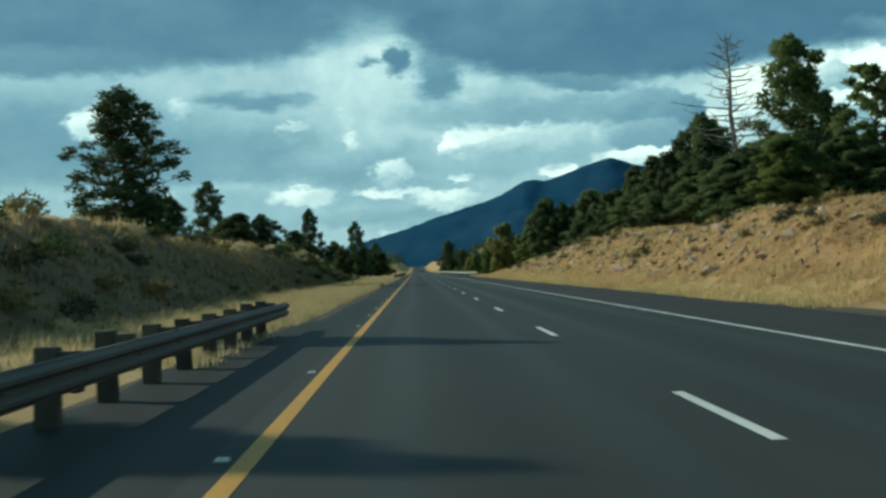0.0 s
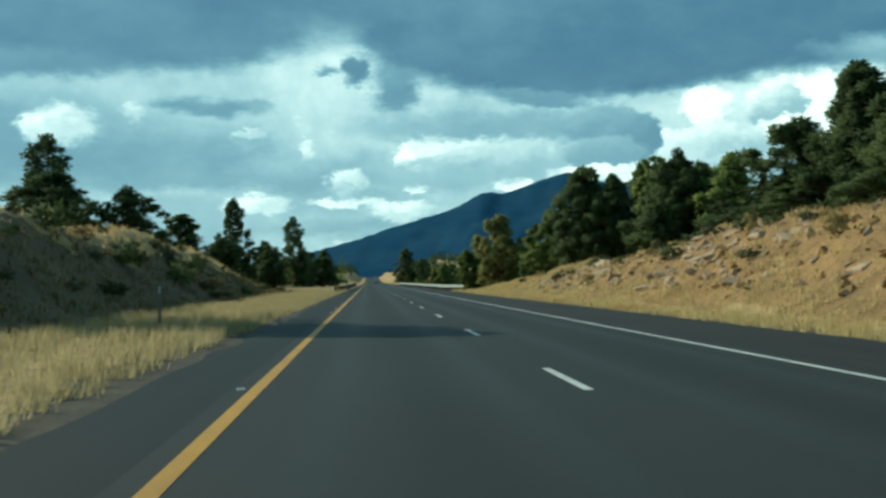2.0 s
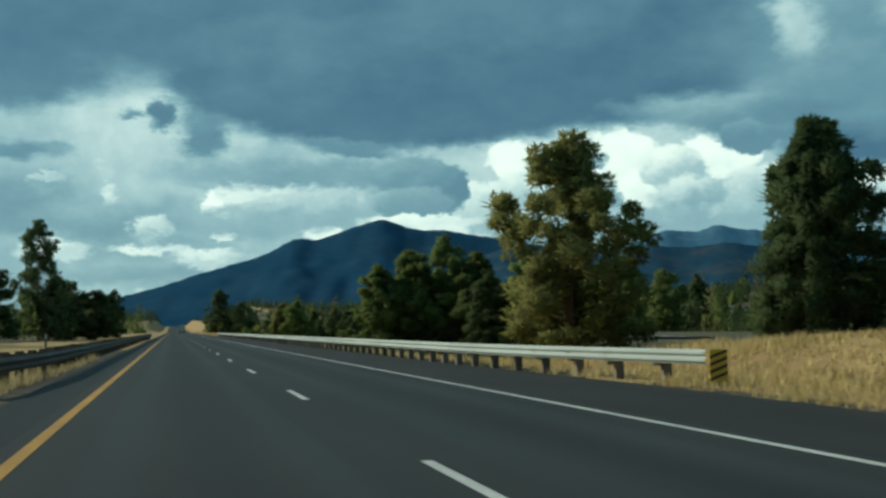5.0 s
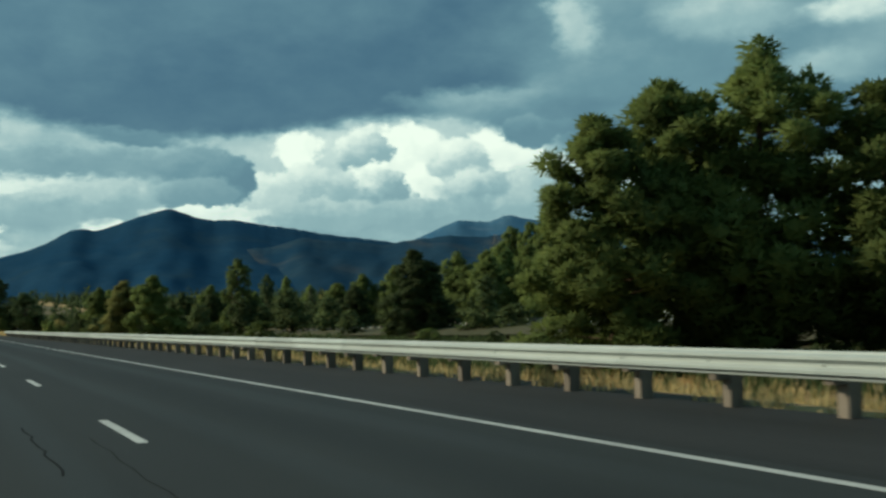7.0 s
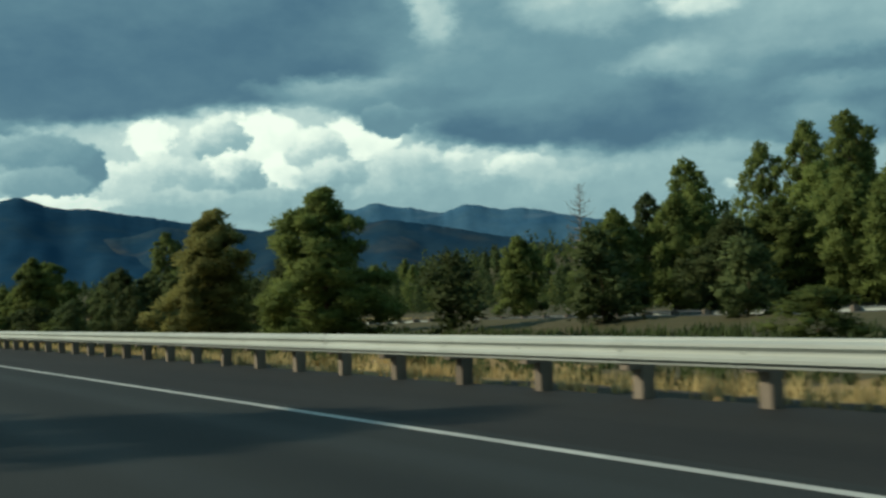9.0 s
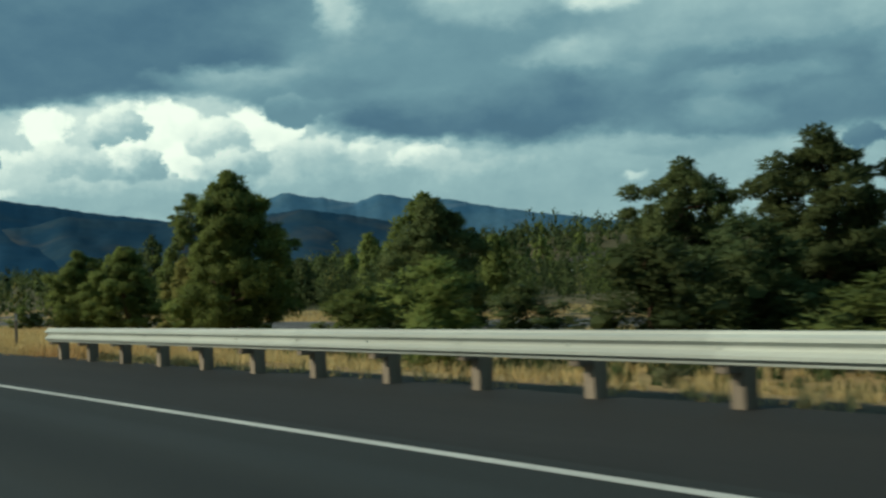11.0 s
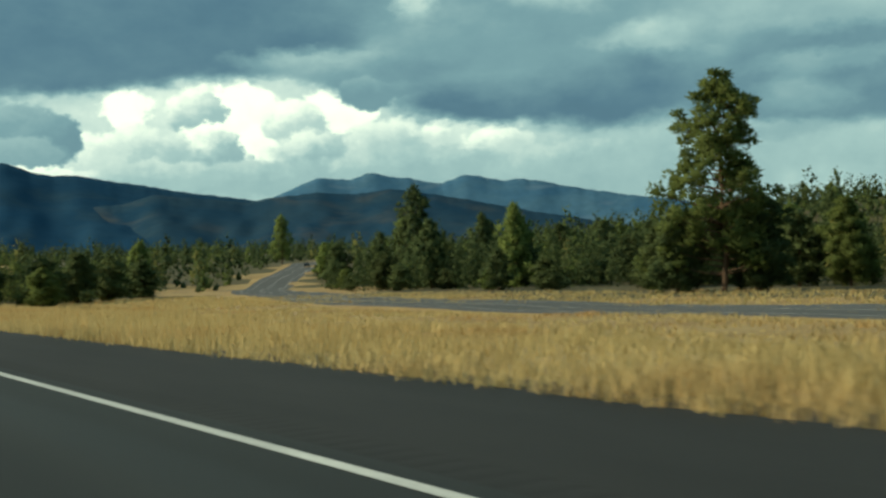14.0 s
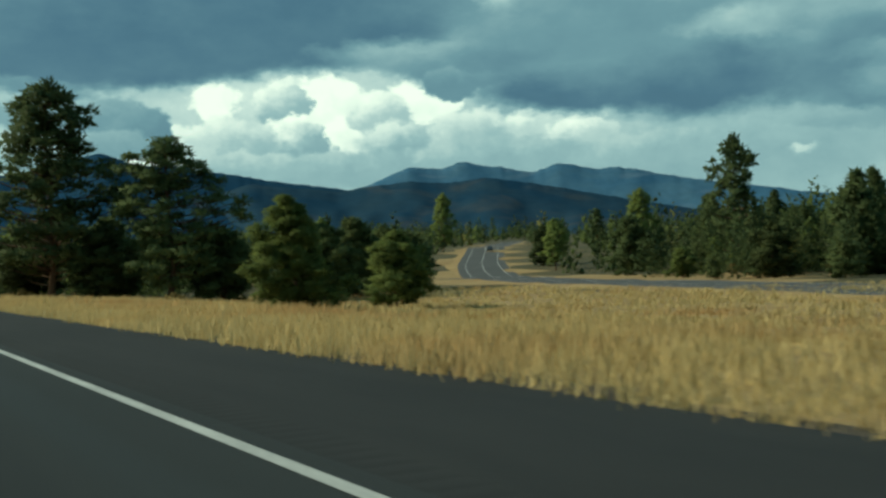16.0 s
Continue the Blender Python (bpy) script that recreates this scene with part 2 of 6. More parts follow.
build_sky()
sun = new("sun", bpy.data.lights.new("sun", "SUN"))
sun.data.energy, sun.data.angle, sun.data.color = 4.4, radians(0.6), (1.0, 0.86, 0.66)
sun.matrix_world = look((0, 0, 0), (-math.sin(radians(SUN_AZ)), -math.cos(radians(SUN_AZ)), -math.tan(radians(SUN_EL))))


# ---- materials ----
def surface(name, a, b, scale=1.0, rough=0.85, fine=20.0, depth=0.3, bump=0.02, stretch=(1, 1, 1), spread=0.0, metal=0.0, grain=0.35, gloss=0.3):
    """A matt or metal surface: two colours mixed in patches, finer grain over them, and relief."""
    m = bpy.data.materials.new(name)
    m.use_nodes = True
    n = Nodes(m.node_tree)
    at = n.node("ShaderNodeTexCoord").outputs["Object"]
    at = n.node("ShaderNodeVectorMath", (at, stretch), operation="MULTIPLY").outputs[0]
    patch = n.ramp(n.noise(at, scale, 6, 0.6), [(0.32, (0, 0, 0)), (0.68, (1, 1, 1))])
    tint = n.mix(patch, a, b)
    speck = n.noise(at, fine, 4, 0.65)
    tone = n.math("MULTIPLY_ADD", speck, grain * 2, 1 - grain)
    if spread:
        own = n.node("ShaderNodeObjectInfo").outputs["Random"]
        tone = n.math("MULTIPLY", tone, n.math("MULTIPLY_ADD", own, spread * 2, 1 - spread))
    tint = n.mix(1.0, tint, n.node("ShaderNodeCombineColor", (tone, tone, tone)).outputs[0], "MULTIPLY")
    shine = n.math("MULTIPLY_ADD", speck, depth * 0.4, rough - depth * 0.2, clamp=True)
    relief = n.node("ShaderNodeBump", {"Height": speck, "Distance": bump, "Strength": 0.7}).outputs[0]
    p = n.node("ShaderNodeBsdfPrincipled", {"Base Color": tint, "Roughness": shine, "Metallic": metal, "Normal": relief, "Specular IOR Level": gloss})
    n.node("ShaderNodeOutputMaterial", (p.outputs[0],))
    return m


def worn_road(name):
    """Asphalt with polished wheel tracks, a darker oil band along each lane's middle, and broad soft stains."""
    m = bpy.data.materials.new(name)
    m.use_nodes = True
    n = Nodes(m.node_tree)
    at = n.node("ShaderNodeTexCoord").outputs["Object"]
    x = n.node("ShaderNodeSeparateXYZ", (at,)).outputs[0]
    long = n.node("ShaderNodeVectorMath", (at, (1.0, 0.05, 1.0)), operation="MULTIPLY").outputs[0]
    streak = n.noise(long, 0.9, 5, 0.6)
    stain = n.noise(n.node("ShaderNodeVectorMath", (at, (0.35, 0.10, 1.0)), operation="MULTIPLY").outputs[0], 0.9, 4, 0.5)
    grit = n.noise(at, 55.0, 4, 0.7)
    # distance from the middle of a lane, a little wandering
    off = n.math("ADD", n.math("SUBTRACT", n.math("ABSOLUTE", x), 1.83), n.math("MULTIPLY_ADD", streak, 0.5, -0.25))
    off = n.math("ABSOLUTE", off)
    oil = n.node("ShaderNodeMapRange", {0: off, 1: 0.62, 2: 0.08, 3: 0.0, 4: 1.0}, interpolation_type="SMOOTHSTEP").outputs[0]
    track = n.node("ShaderNodeMapRange", {0: n.math("ABSOLUTE", n.math("SUBTRACT", off, 0.92)), 1: 0.42, 2: 0.06, 3: 0.0, 4: 1.0}, interpolation_type="SMOOTHSTEP").outputs[0]
    tone = n.math("MULTIPLY_ADD", oil, -0.26, 1.0)
    tone = n.math("MULTIPLY_ADD", track, 0.10, tone)
    tone = n.math("MULTIPLY", tone, n.math("MULTIPLY_ADD", stain, 0.7, 0.65))
    tone = n.math("MULTIPLY", tone, n.math("MULTIPLY_ADD", grit, 0.6, 0.7))
    tint = n.mix(streak, (0.0205, 0.0225, 0.0205), (0.031, 0.0322, 0.0290))
    tint = n.mix(1.0, tint, n.node("ShaderNodeCombineColor", (tone, tone, tone)).outputs[0], "MULTIPLY")
    shine = n.math("MULTIPLY_ADD", track, -0.06, n.math("MULTIPLY_ADD", grit, 0.16, 0.64))
    relief = n.node("ShaderNodeBump", {"Height": grit, "Distance": 0.004, "Strength": 0.7}).outputs[0]
    p = n.node("ShaderNodeBsdfPrincipled", {"Base Color": tint, "Roughness": shine, "Normal": relief, "Specular IOR Level": 0.26})
    n.node("ShaderNodeOutputMaterial", (p.outputs[0],))
    return m


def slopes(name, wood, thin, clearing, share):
    """Far wooded mountainsides: dense and thin forest in drifts, with cleared slopes above a share of the noise. The
    colours given include haze.
    """
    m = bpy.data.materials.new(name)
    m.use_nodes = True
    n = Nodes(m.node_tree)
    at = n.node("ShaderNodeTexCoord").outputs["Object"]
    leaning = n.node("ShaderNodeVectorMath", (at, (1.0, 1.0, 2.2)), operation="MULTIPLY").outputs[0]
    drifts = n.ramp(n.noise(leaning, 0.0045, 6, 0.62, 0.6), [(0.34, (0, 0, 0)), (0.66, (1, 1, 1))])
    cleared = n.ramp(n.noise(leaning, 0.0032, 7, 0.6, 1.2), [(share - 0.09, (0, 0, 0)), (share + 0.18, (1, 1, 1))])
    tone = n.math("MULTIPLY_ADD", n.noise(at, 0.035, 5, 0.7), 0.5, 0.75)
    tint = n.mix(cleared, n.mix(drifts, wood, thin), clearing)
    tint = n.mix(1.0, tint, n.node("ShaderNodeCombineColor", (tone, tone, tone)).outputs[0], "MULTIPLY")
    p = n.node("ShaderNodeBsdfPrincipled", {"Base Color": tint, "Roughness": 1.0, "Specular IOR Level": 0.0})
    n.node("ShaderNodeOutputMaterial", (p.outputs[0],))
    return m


def foliage(name, dark, light, spread=0.3, through=0.25, faded=None):
    """Needles or blades: each tuft its own tone, some light shining through."""
    m = bpy.data.materials.new(name)
    m.use_nodes = True
    n = Nodes(m.node_tree)
    geo = n.node("ShaderNodeNewGeometry")
    own = n.node("ShaderNodeObjectInfo").outputs["Random"]
    at = n.node("ShaderNodeTexCoord").outputs["Object"]
    patch = n.noise(at, 0.6, 3)
    f = n.math("MULTIPLY_ADD", geo.outputs["Random Per Island"], 0.28, n.math("MULTIPLY_ADD", patch, 1.0, -0.16), clamp=True)
    tint = n.mix(f, dark, light)
    if faded:               # broad drifts of another colour
        drift = n.ramp(n.noise(at, 0.11, 5, 0.6), [(0.50, (0, 0, 0)), (0.68, (1, 1, 1))])
        tint = n.mix(drift, tint, faded)
    tone = n.math("MULTIPLY_ADD", own, spread * 2, 1 - spread)
    tint = n.mix(1.0, tint, n.node("ShaderNodeCombineColor", (tone, tone, tone)).outputs[0], "MULTIPLY")
    p = n.node("ShaderNodeBsdfPrincipled", {"Base Color": tint, "Roughness": 0.75, "Specular IOR Level": 0.15})
    t = n.node("ShaderNodeBsdfTranslucent", {"Color": tint})
    both = n.node("ShaderNodeMixShader", (through, p.outputs[0], t.outputs[0]))
    n.node("ShaderNodeOutputMaterial", (both.outputs[0],))
    return m


ASPHALT = surface("asphalt", (0.016, 0.018, 0.017), (0.029, 0.031, 0.029), 0.55, 0.70, 45, 0.3, 0.004, (1, 0.06, 1), grain=0.35, gloss=0.16)
ROAD_SURFACE = worn_road("worn_lane_asphalt")
SHOULDER = surface("shoulder_asphalt", (0.0195, 0.0192, 0.018), (0.032, 0.031, 0.0285), 0.7, 0.8, 40, 0.3, 0.006, (1, 0.15, 1), grain=0.4, gloss=0.25)
FRONTAGE = surface("frontage_asphalt", (0.075, 0.074, 0.072), (0.105, 0.102, 0.098), 0.3, 0.85, 30, 0.3, 0.005)
TAR = surface("tar_seal", (0.014, 0.014, 0.014), (0.022, 0.022, 0.021), 3, 0.85, 30, 0.3, 0.003, gloss=0.08)
YELLOW_PAINT = surface("yellow_road_paint", (0.52, 0.27, 0.035), (0.38, 0.20, 0.04), 2, 0.6, 25, 0.3, 0.003, (1, 0.3, 1), grain=0.25)
WHITE_PAINT = surface("white_road_paint", (0.62, 0.62, 0.57), (0.42, 0.42, 0.39), 2, 0.6, 25, 0.3, 0.003, (1, 0.3, 1), grain=0.25)
DRY_GRASS_SOIL = surface("dry_grass_ground", (0.40, 0.285, 0.125), (0.28, 0.175, 0.07), 0.15, 0.95, 5, 0.2, 0.06, grain=0.4)
GRAVEL_AND_SHADE = surface("dark_verge_gravel_and_shade", (0.055, 0.046, 0.036), (0.105, 0.083, 0.056), 0.9, 0.95, 9, 0.2, 0.05, grain=0.5)
CLAY = surface("pale_marker_plastic", (0.62, 0.60, 0.52), (0.5, 0.48, 0.42), 3, 0.5, 20)
# western slope's soil: brown, and darkened because it faces away from the sun
LEFT_BANK_SOIL = surface("shaded_shrubby_bank_soil", (0.17, 0.118, 0.058), (0.08, 0.062, 0.035), 0.35, 0.95, 3, 0.2, 0.2, grain=0.6)
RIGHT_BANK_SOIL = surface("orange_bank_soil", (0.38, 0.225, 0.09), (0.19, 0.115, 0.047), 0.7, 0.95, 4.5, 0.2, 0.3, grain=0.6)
FOREST_FLOOR = surface("forest_floor", (0.065, 0.065, 0.03), (0.12, 0.095, 0.045), 0.05, 0.95, 1.5, 0.2, 0.1, grain=0.4)
FAR_PLAIN = surface("far_plain", (0.05, 0.075, 0.06), (0.08, 0.095, 0.065), 0.004, 0.95, 0.05, 0.2, 0.1, grain=0.3)
ROCK = surface("pale_limestone", (0.49, 0.37, 0.25), (0.31, 0.205, 0.13), 1.6, 0.9, 7, 0.2, 0.10, spread=0.25, grain=0.4)
# the dark blue is distance haze and cloud shade painted into the forest
MOUNTAIN = slopes("hazed_forested_mountain", (0.015, 0.050, 0.098), (0.023, 0.060, 0.104), (0.034, 0.066, 0.092), 0.64)
# foothill woods tinted with blue haze; the clearings are duller brown
MID_HILL = slopes("hazed_brown_forested_hill", (0.017, 0.049, 0.088), (0.030, 0.060, 0.088), (0.078, 0.082, 0.084), 0.58)
# farthest range: most haze mixed into the colours, hence the pale blue
FAR_RANGE = slopes("haze_tinted_far_range", (0.056, 0.135, 0.225), (0.082, 0.165, 0.240), (0.165, 0.235, 0.30), 0.64)
BARK = surface("pine_bark", (0.085, 0.055, 0.035), (0.14, 0.085, 0.05), 3, 0.95, 14, 0.2, 0.03, (1, 1, 0.3), spread=0.2)
DEAD_WOOD = surface("grey_dead_wood", (0.27, 0.24, 0.20), (0.15, 0.13, 0.11), 2, 0.95, 14, 0.2, 0.02, (1, 1, 0.3))
PINE = foliage("pine_needles", (0.058, 0.090, 0.028), (0.26, 0.315, 0.09), 0.26, 0.5)
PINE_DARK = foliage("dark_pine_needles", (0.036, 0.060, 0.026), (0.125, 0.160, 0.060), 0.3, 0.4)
PINE_YELLOW = foliage("yellowing_pine_needles", (0.125, 0.135, 0.045), (0.33, 0.32, 0.105), 0.2, 0.5)
JUNIPER = foliage("juniper_leaves", (0.038, 0.060, 0.026), (0.135, 0.165, 0.058), 0.3, 0.4)
STRAW_PINE = foliage("straw_coloured_pine_needles", (0.29, 0.25, 0.085), (0.58, 0.49, 0.19), 0.1, 0.45)
STRAW_BUSH = foliage("straw_coloured_bush", (0.17, 0.135, 0.05), (0.38, 0.29, 0.11))
SAGE = foliage("grey_green_shrub", (0.06, 0.07, 0.035), (0.14, 0.14, 0.07))
STRAW = foliage("golden_grass", (0.48, 0.355, 0.145), (0.80, 0.64, 0.31), 0.0, 0.4, (0.56, 0.345, 0.145))
# slope grass: straw darkened in its colour for the bank's shaded face
SHADED_STRAW = foliage("shaded_bank_grass", (0.16, 0.12, 0.052), (0.34, 0.255, 0.11), 0.0, 0.3)
PALE_STRAW = foliage("pale_verge_grass", (0.36, 0.285, 0.13), (0.68, 0.56, 0.31), 0.0, 0.45)
STEEL = surface("galvanised_steel", (0.46, 0.50, 0.46), (0.38, 0.41, 0.38), 1.5, 0.62, 12, 0.4, 0.002, (1, 0.2, 1), spread=0.10, metal=0.1, grain=0.2)
# weathered steel of the west rails, the shade of their road side painted in
SHADED_STEEL = surface("weathered_shaded_steel", (0.13, 0.115, 0.095), (0.08, 0.07, 0.06), 1.5, 0.7, 12, 0.4, 0.002, (1, 0.2, 1), spread=0.12, metal=0.2, grain=0.3)
TIMBER = surface("weathered_timber", (0.24, 0.20, 0.155), (0.13, 0.105, 0.08), 4, 0.9, 30, 0.2, 0.004, (1, 1, 0.2), spread=0.3)
PLATE_YELLOW = surface("yellow_marker_sheet", (0.60, 0.40, 0.04), (0.5, 0.33, 0.04), 2, 0.5, 20)
PLATE_BLACK = surface("black_marker_sheet", (0.02, 0.02, 0.02), (0.03, 0.03, 0.03), 2, 0.5, 20)
SIGN_BACK = surface("bare_aluminium", (0.42, 0.43, 0.42), (0.34, 0.35, 0.35), 3, 0.5, 20, metal=0.4)
WHITE_WALL = surface("white_painted_wall", (0.82, 0.82, 0.80), (0.74, 0.74, 0.72), 0.5, 0.7, 8)
ROOF = surface("dark_brown_shingle", (0.10, 0.085, 0.07), (0.07, 0.06, 0.05), 0.6, 0.6, 8)
GLASS_DARK = surface("dark_window_glass", (0.02, 0.025, 0.03), (0.03, 0.035, 0.04), 1, 0.1, 5, 0.05, 0.0, gloss=0.5)
TRUCK_PAINT = surface("dusty_box_panel", (0.20, 0.21, 0.21), (0.15, 0.16, 0.16), 0.8, 0.6, 12)
RUBBER = surface("tyre_rubber", (0.02, 0.02, 0.02), (0.03, 0.03, 0.03), 5, 0.85, 30)
TAIL_RED = surface("red_lamp_lens", (0.35, 0.02, 0.015), (0.28, 0.02, 0.015), 5, 0.3, 20)
DARK_PAINT = surface("dark_car_paint", (0.025, 0.028, 0.032), (0.03, 0.033, 0.037), 2, 0.3, 20, gloss=0.5)


# ---- helpers for meshes ----
def mesh_from(name, verts, faces, mats=(), slots=None, smooth=False):
    me = bpy.data.meshes.new(name)
    me.from_pydata([tuple(v) for v in verts], [], [tuple(f) for f in faces])
    for m in mats:
        me.materials.append(m)
    if slots is not None:
        me.polygons.foreach_set("material_index", np.asarray(slots, np.int32))
    if smooth:
        me.polygons.foreach_set("use_smooth", np.ones(len(me.polygons), bool))
    me.update()
    return me


def triangles(name, pts, mat, out=None):
    """A mesh of loose triangles from an array of shape (n, 3, 3). out: the way each faces, for leaves that shade as one rounded mass."""
    n = len(pts)
    if out is not None:
        face = np.cross(pts[:, 1] - pts[:, 0], pts[:, 2] - pts[:, 0])
        turn = (face * out).sum(1) < 0
        pts = pts.copy()
        pts[turn] = pts[turn][:, ::-1]
        face[turn] *= -1
        face /= np.linalg.norm(face, axis=1, keepdims=True) + 1e-9
        out = out + 0.35 * face
        out = out / (np.linalg.norm(out, axis=1, keepdims=True) + 1e-9)
    me = bpy.data.meshes.new(name)
    me.vertices.add(3 * n)
    me.vertices.foreach_set("co", np.ascontiguousarray(pts, np.float32).ravel())
    me.loops.add(3 * n)
    me.loops.foreach_set("vertex_index", np.arange(3 * n, dtype=np.int32))
    me.polygons.add(n)
    me.polygons.foreach_set("loop_start", np.arange(0, 3 * n, 3, dtype=np.int32))
    me.materials.append(mat)
    me.update(calc_edges=True)
    if out is not None:
        me.polygons.foreach_set("use_smooth", np.ones(n, bool))
        me.normals_split_custom_set_from_vertices(np.repeat(out, 3, axis=0).astype(np.float32))
    return me


def bm_mesh(name, bm, mat):
    me = bpy.data.meshes.new(name)
    bm.to_mesh(me)
    bm.free()
    me.materials.append(mat)
    return me


def put(name, me, parent=None, m=None, label=""):
    ob = new(name, me)
    if parent:
        ob.parent = parent
    if m is not None:
        ob.matrix_local = m
    return tagged(ob, label=label)


def box(bm, x0, x1, y0, y1, z0, z1, bevel=0.0):
    r = bmesh.ops.create_cube(bm, size=1.0, matrix=Matrix.Translation(((x0 + x1) / 2, (y0 + y1) / 2, (z0 + z1) / 2)) @ Matrix.Diagonal((x1 - x0, y1 - y0, z1 - z0, 1)))
    if bevel:
        edges = list({e for v in r["verts"] for e in v.link_edges})
        bmesh.ops.bevel(bm, geom=edges, offset=bevel, segments=1, affect="EDGES")


def box_mesh(name, dims, mat, bevel=0.0):
    bm = bmesh.new()
    box(bm, *dims, bevel)
    return bm_mesh(name, bm, mat)


# ---- the lie of the land ----
def step(v, a, b):
    t = np.clip((np.asarray(v, float) - a) / (b - a), 0, 1)
    return t * t * (3 - 2 * t)


def rough_field(x, y, size, seed):
    """Smooth random heights of about -1 to 1 with hills of the given size."""
    u, v = np.asarray(x, float) / size, np.asarray(y, float) / size
    i, j = np.floor(u), np.floor(v)
    fu, fv = u - i, v - j
    fu, fv = fu * fu * (3 - 2 * fu), fv * fv * (3 - 2 * fv)

    def corner(a, b):
        s = np.sin(a * 127.1 + b * 311.7 + seed * 74.7) * 43758.5453
        return 2 * (s - np.floor(s)) - 1

    top = corner(i, j) * (1 - fu) + corner(i + 1, j) * fu
    low = corner(i, j + 1) * (1 - fu) + corner(i + 1, j + 1) * fu
    return top * (1 - fv) + low * fv


def road_height(y):
    return 6.0 * step(y, 700, 1500)


def land(x, y):
    x, y = np.asarray(x, float), np.asarray(y, float)
    base = road_height(y)
    # cut bank on the west: gentle verge, then a slope of some four metres
    crest = 3.6 + 0.6 * step(y, 60, 130)
    crest = crest * step(y, -60, -10) * (1 - step(y, 150, 232))
    uneven = rough_field(x, y, 9, 1) * 0.35 + rough_field(x, y, 3.2, 2) * 0.22 + rough_field(x, y, 1.3, 8) * 0.10
    foot = 10.0 + 0.02 * np.clip(y - 60, 0, 150)
    west = step(-x, foot, foot + 6.5)
    z_west = west * (crest + uneven * np.minimum(crest, 2) * 0.5) + 0.05 * np.clip(-x - 17, 0, 60) * step(y, -60, 20) * (1 - step(y, 170, 260))
    # cut bank on the east
    high = (3.35 + 0.3 * step(y, 60, 85) - 0.9 * step(y, 95, 140) - 0.9 * step(y, 140, 165)) * step(y, -40, 20) * (1 - step(y, 166, 215))
    east = step(x, 8.6 + 1.2 * step(y, 120, 160), 16.5)
    ledges = np.abs(rough_field(x, y, 2.6, 17)) * 0.85 + np.abs(rough_field(x, y, 1.2, 18)) * 0.40
    z_east = east * (high + (uneven + ledges * (1.2 - east)) * np.minimum(high, 2) * 0.6) + 0.05 * np.clip(x - 17, 0, 50) * step(y, -40, 20) * (1 - step(y, 150, 230))
    # beyond the banks the ground falls away a little on the east, then climbs to wooded hills
    low = -1.2 * step(x, 9, 34) * step(y, 330, 440) - 0.55 * step(x, 7.6, 12) * (1 - step(x, 20, 32)) * step(y, 190, 225) * (1 - step(y, 360, 420))
    low = low + 0.45 * step(x, 32, 34.5) * step(y, 240, 275) * (1 - step(y, 285, 345))
    # a low swell of the meadow in front of the side road
    low = low + 0.22 * step(x, 22, 31) * (1 - step(x, 34, 38.5)) * step(y, 430, 455) * (1 - step(y, 535, 565))
    s = 0.5 * x + 0.866 * y
    climb = (0.048 * np.clip(s - 684, 0, 125) + 0.030 * np.clip(s - 809, 0, 420)) * step(x, 30, 85)
    hill = 20 * np.exp(-((x - 352) / 125) ** 2 - ((y - 692) / 110) ** 2)
    ripples = (rough_field(x, y, 60, 4) * 0.8 + rough_field(x, y, 14, 5) * 0.25) * step(np.abs(x), 60, 140)
    field = (rough_field(x, y, 7, 6) * 0.10) * step(x, 9, 14)
    z = base + z_west + z_east + low + climb + hill + ripples + field
    # far cuttings where the road climbs
    cut = 6.5 * step(y, 760, 860) * (1 - step(y, 1300, 1500)) * (step(np.abs(x), 9, 19))
    z = z + cut * (1 - step(np.abs(x), 60, 120))
    on_road = (1 - step(-x, 5.0 + 0.95 * (1 - step(y, 18, 24)), 5.6 + 0.95 * (1 - step(y, 18, 24)))) * (1 - step(x, 7.2, 7.7))
    return np.where(on_road > 0, base - 0.06 - 0.0 * x, 0) * on_road + (1 - on_road) * (z - 0.02)


def height(x, y):
    return float(land(np.array([x]), np.array([y]))[0])


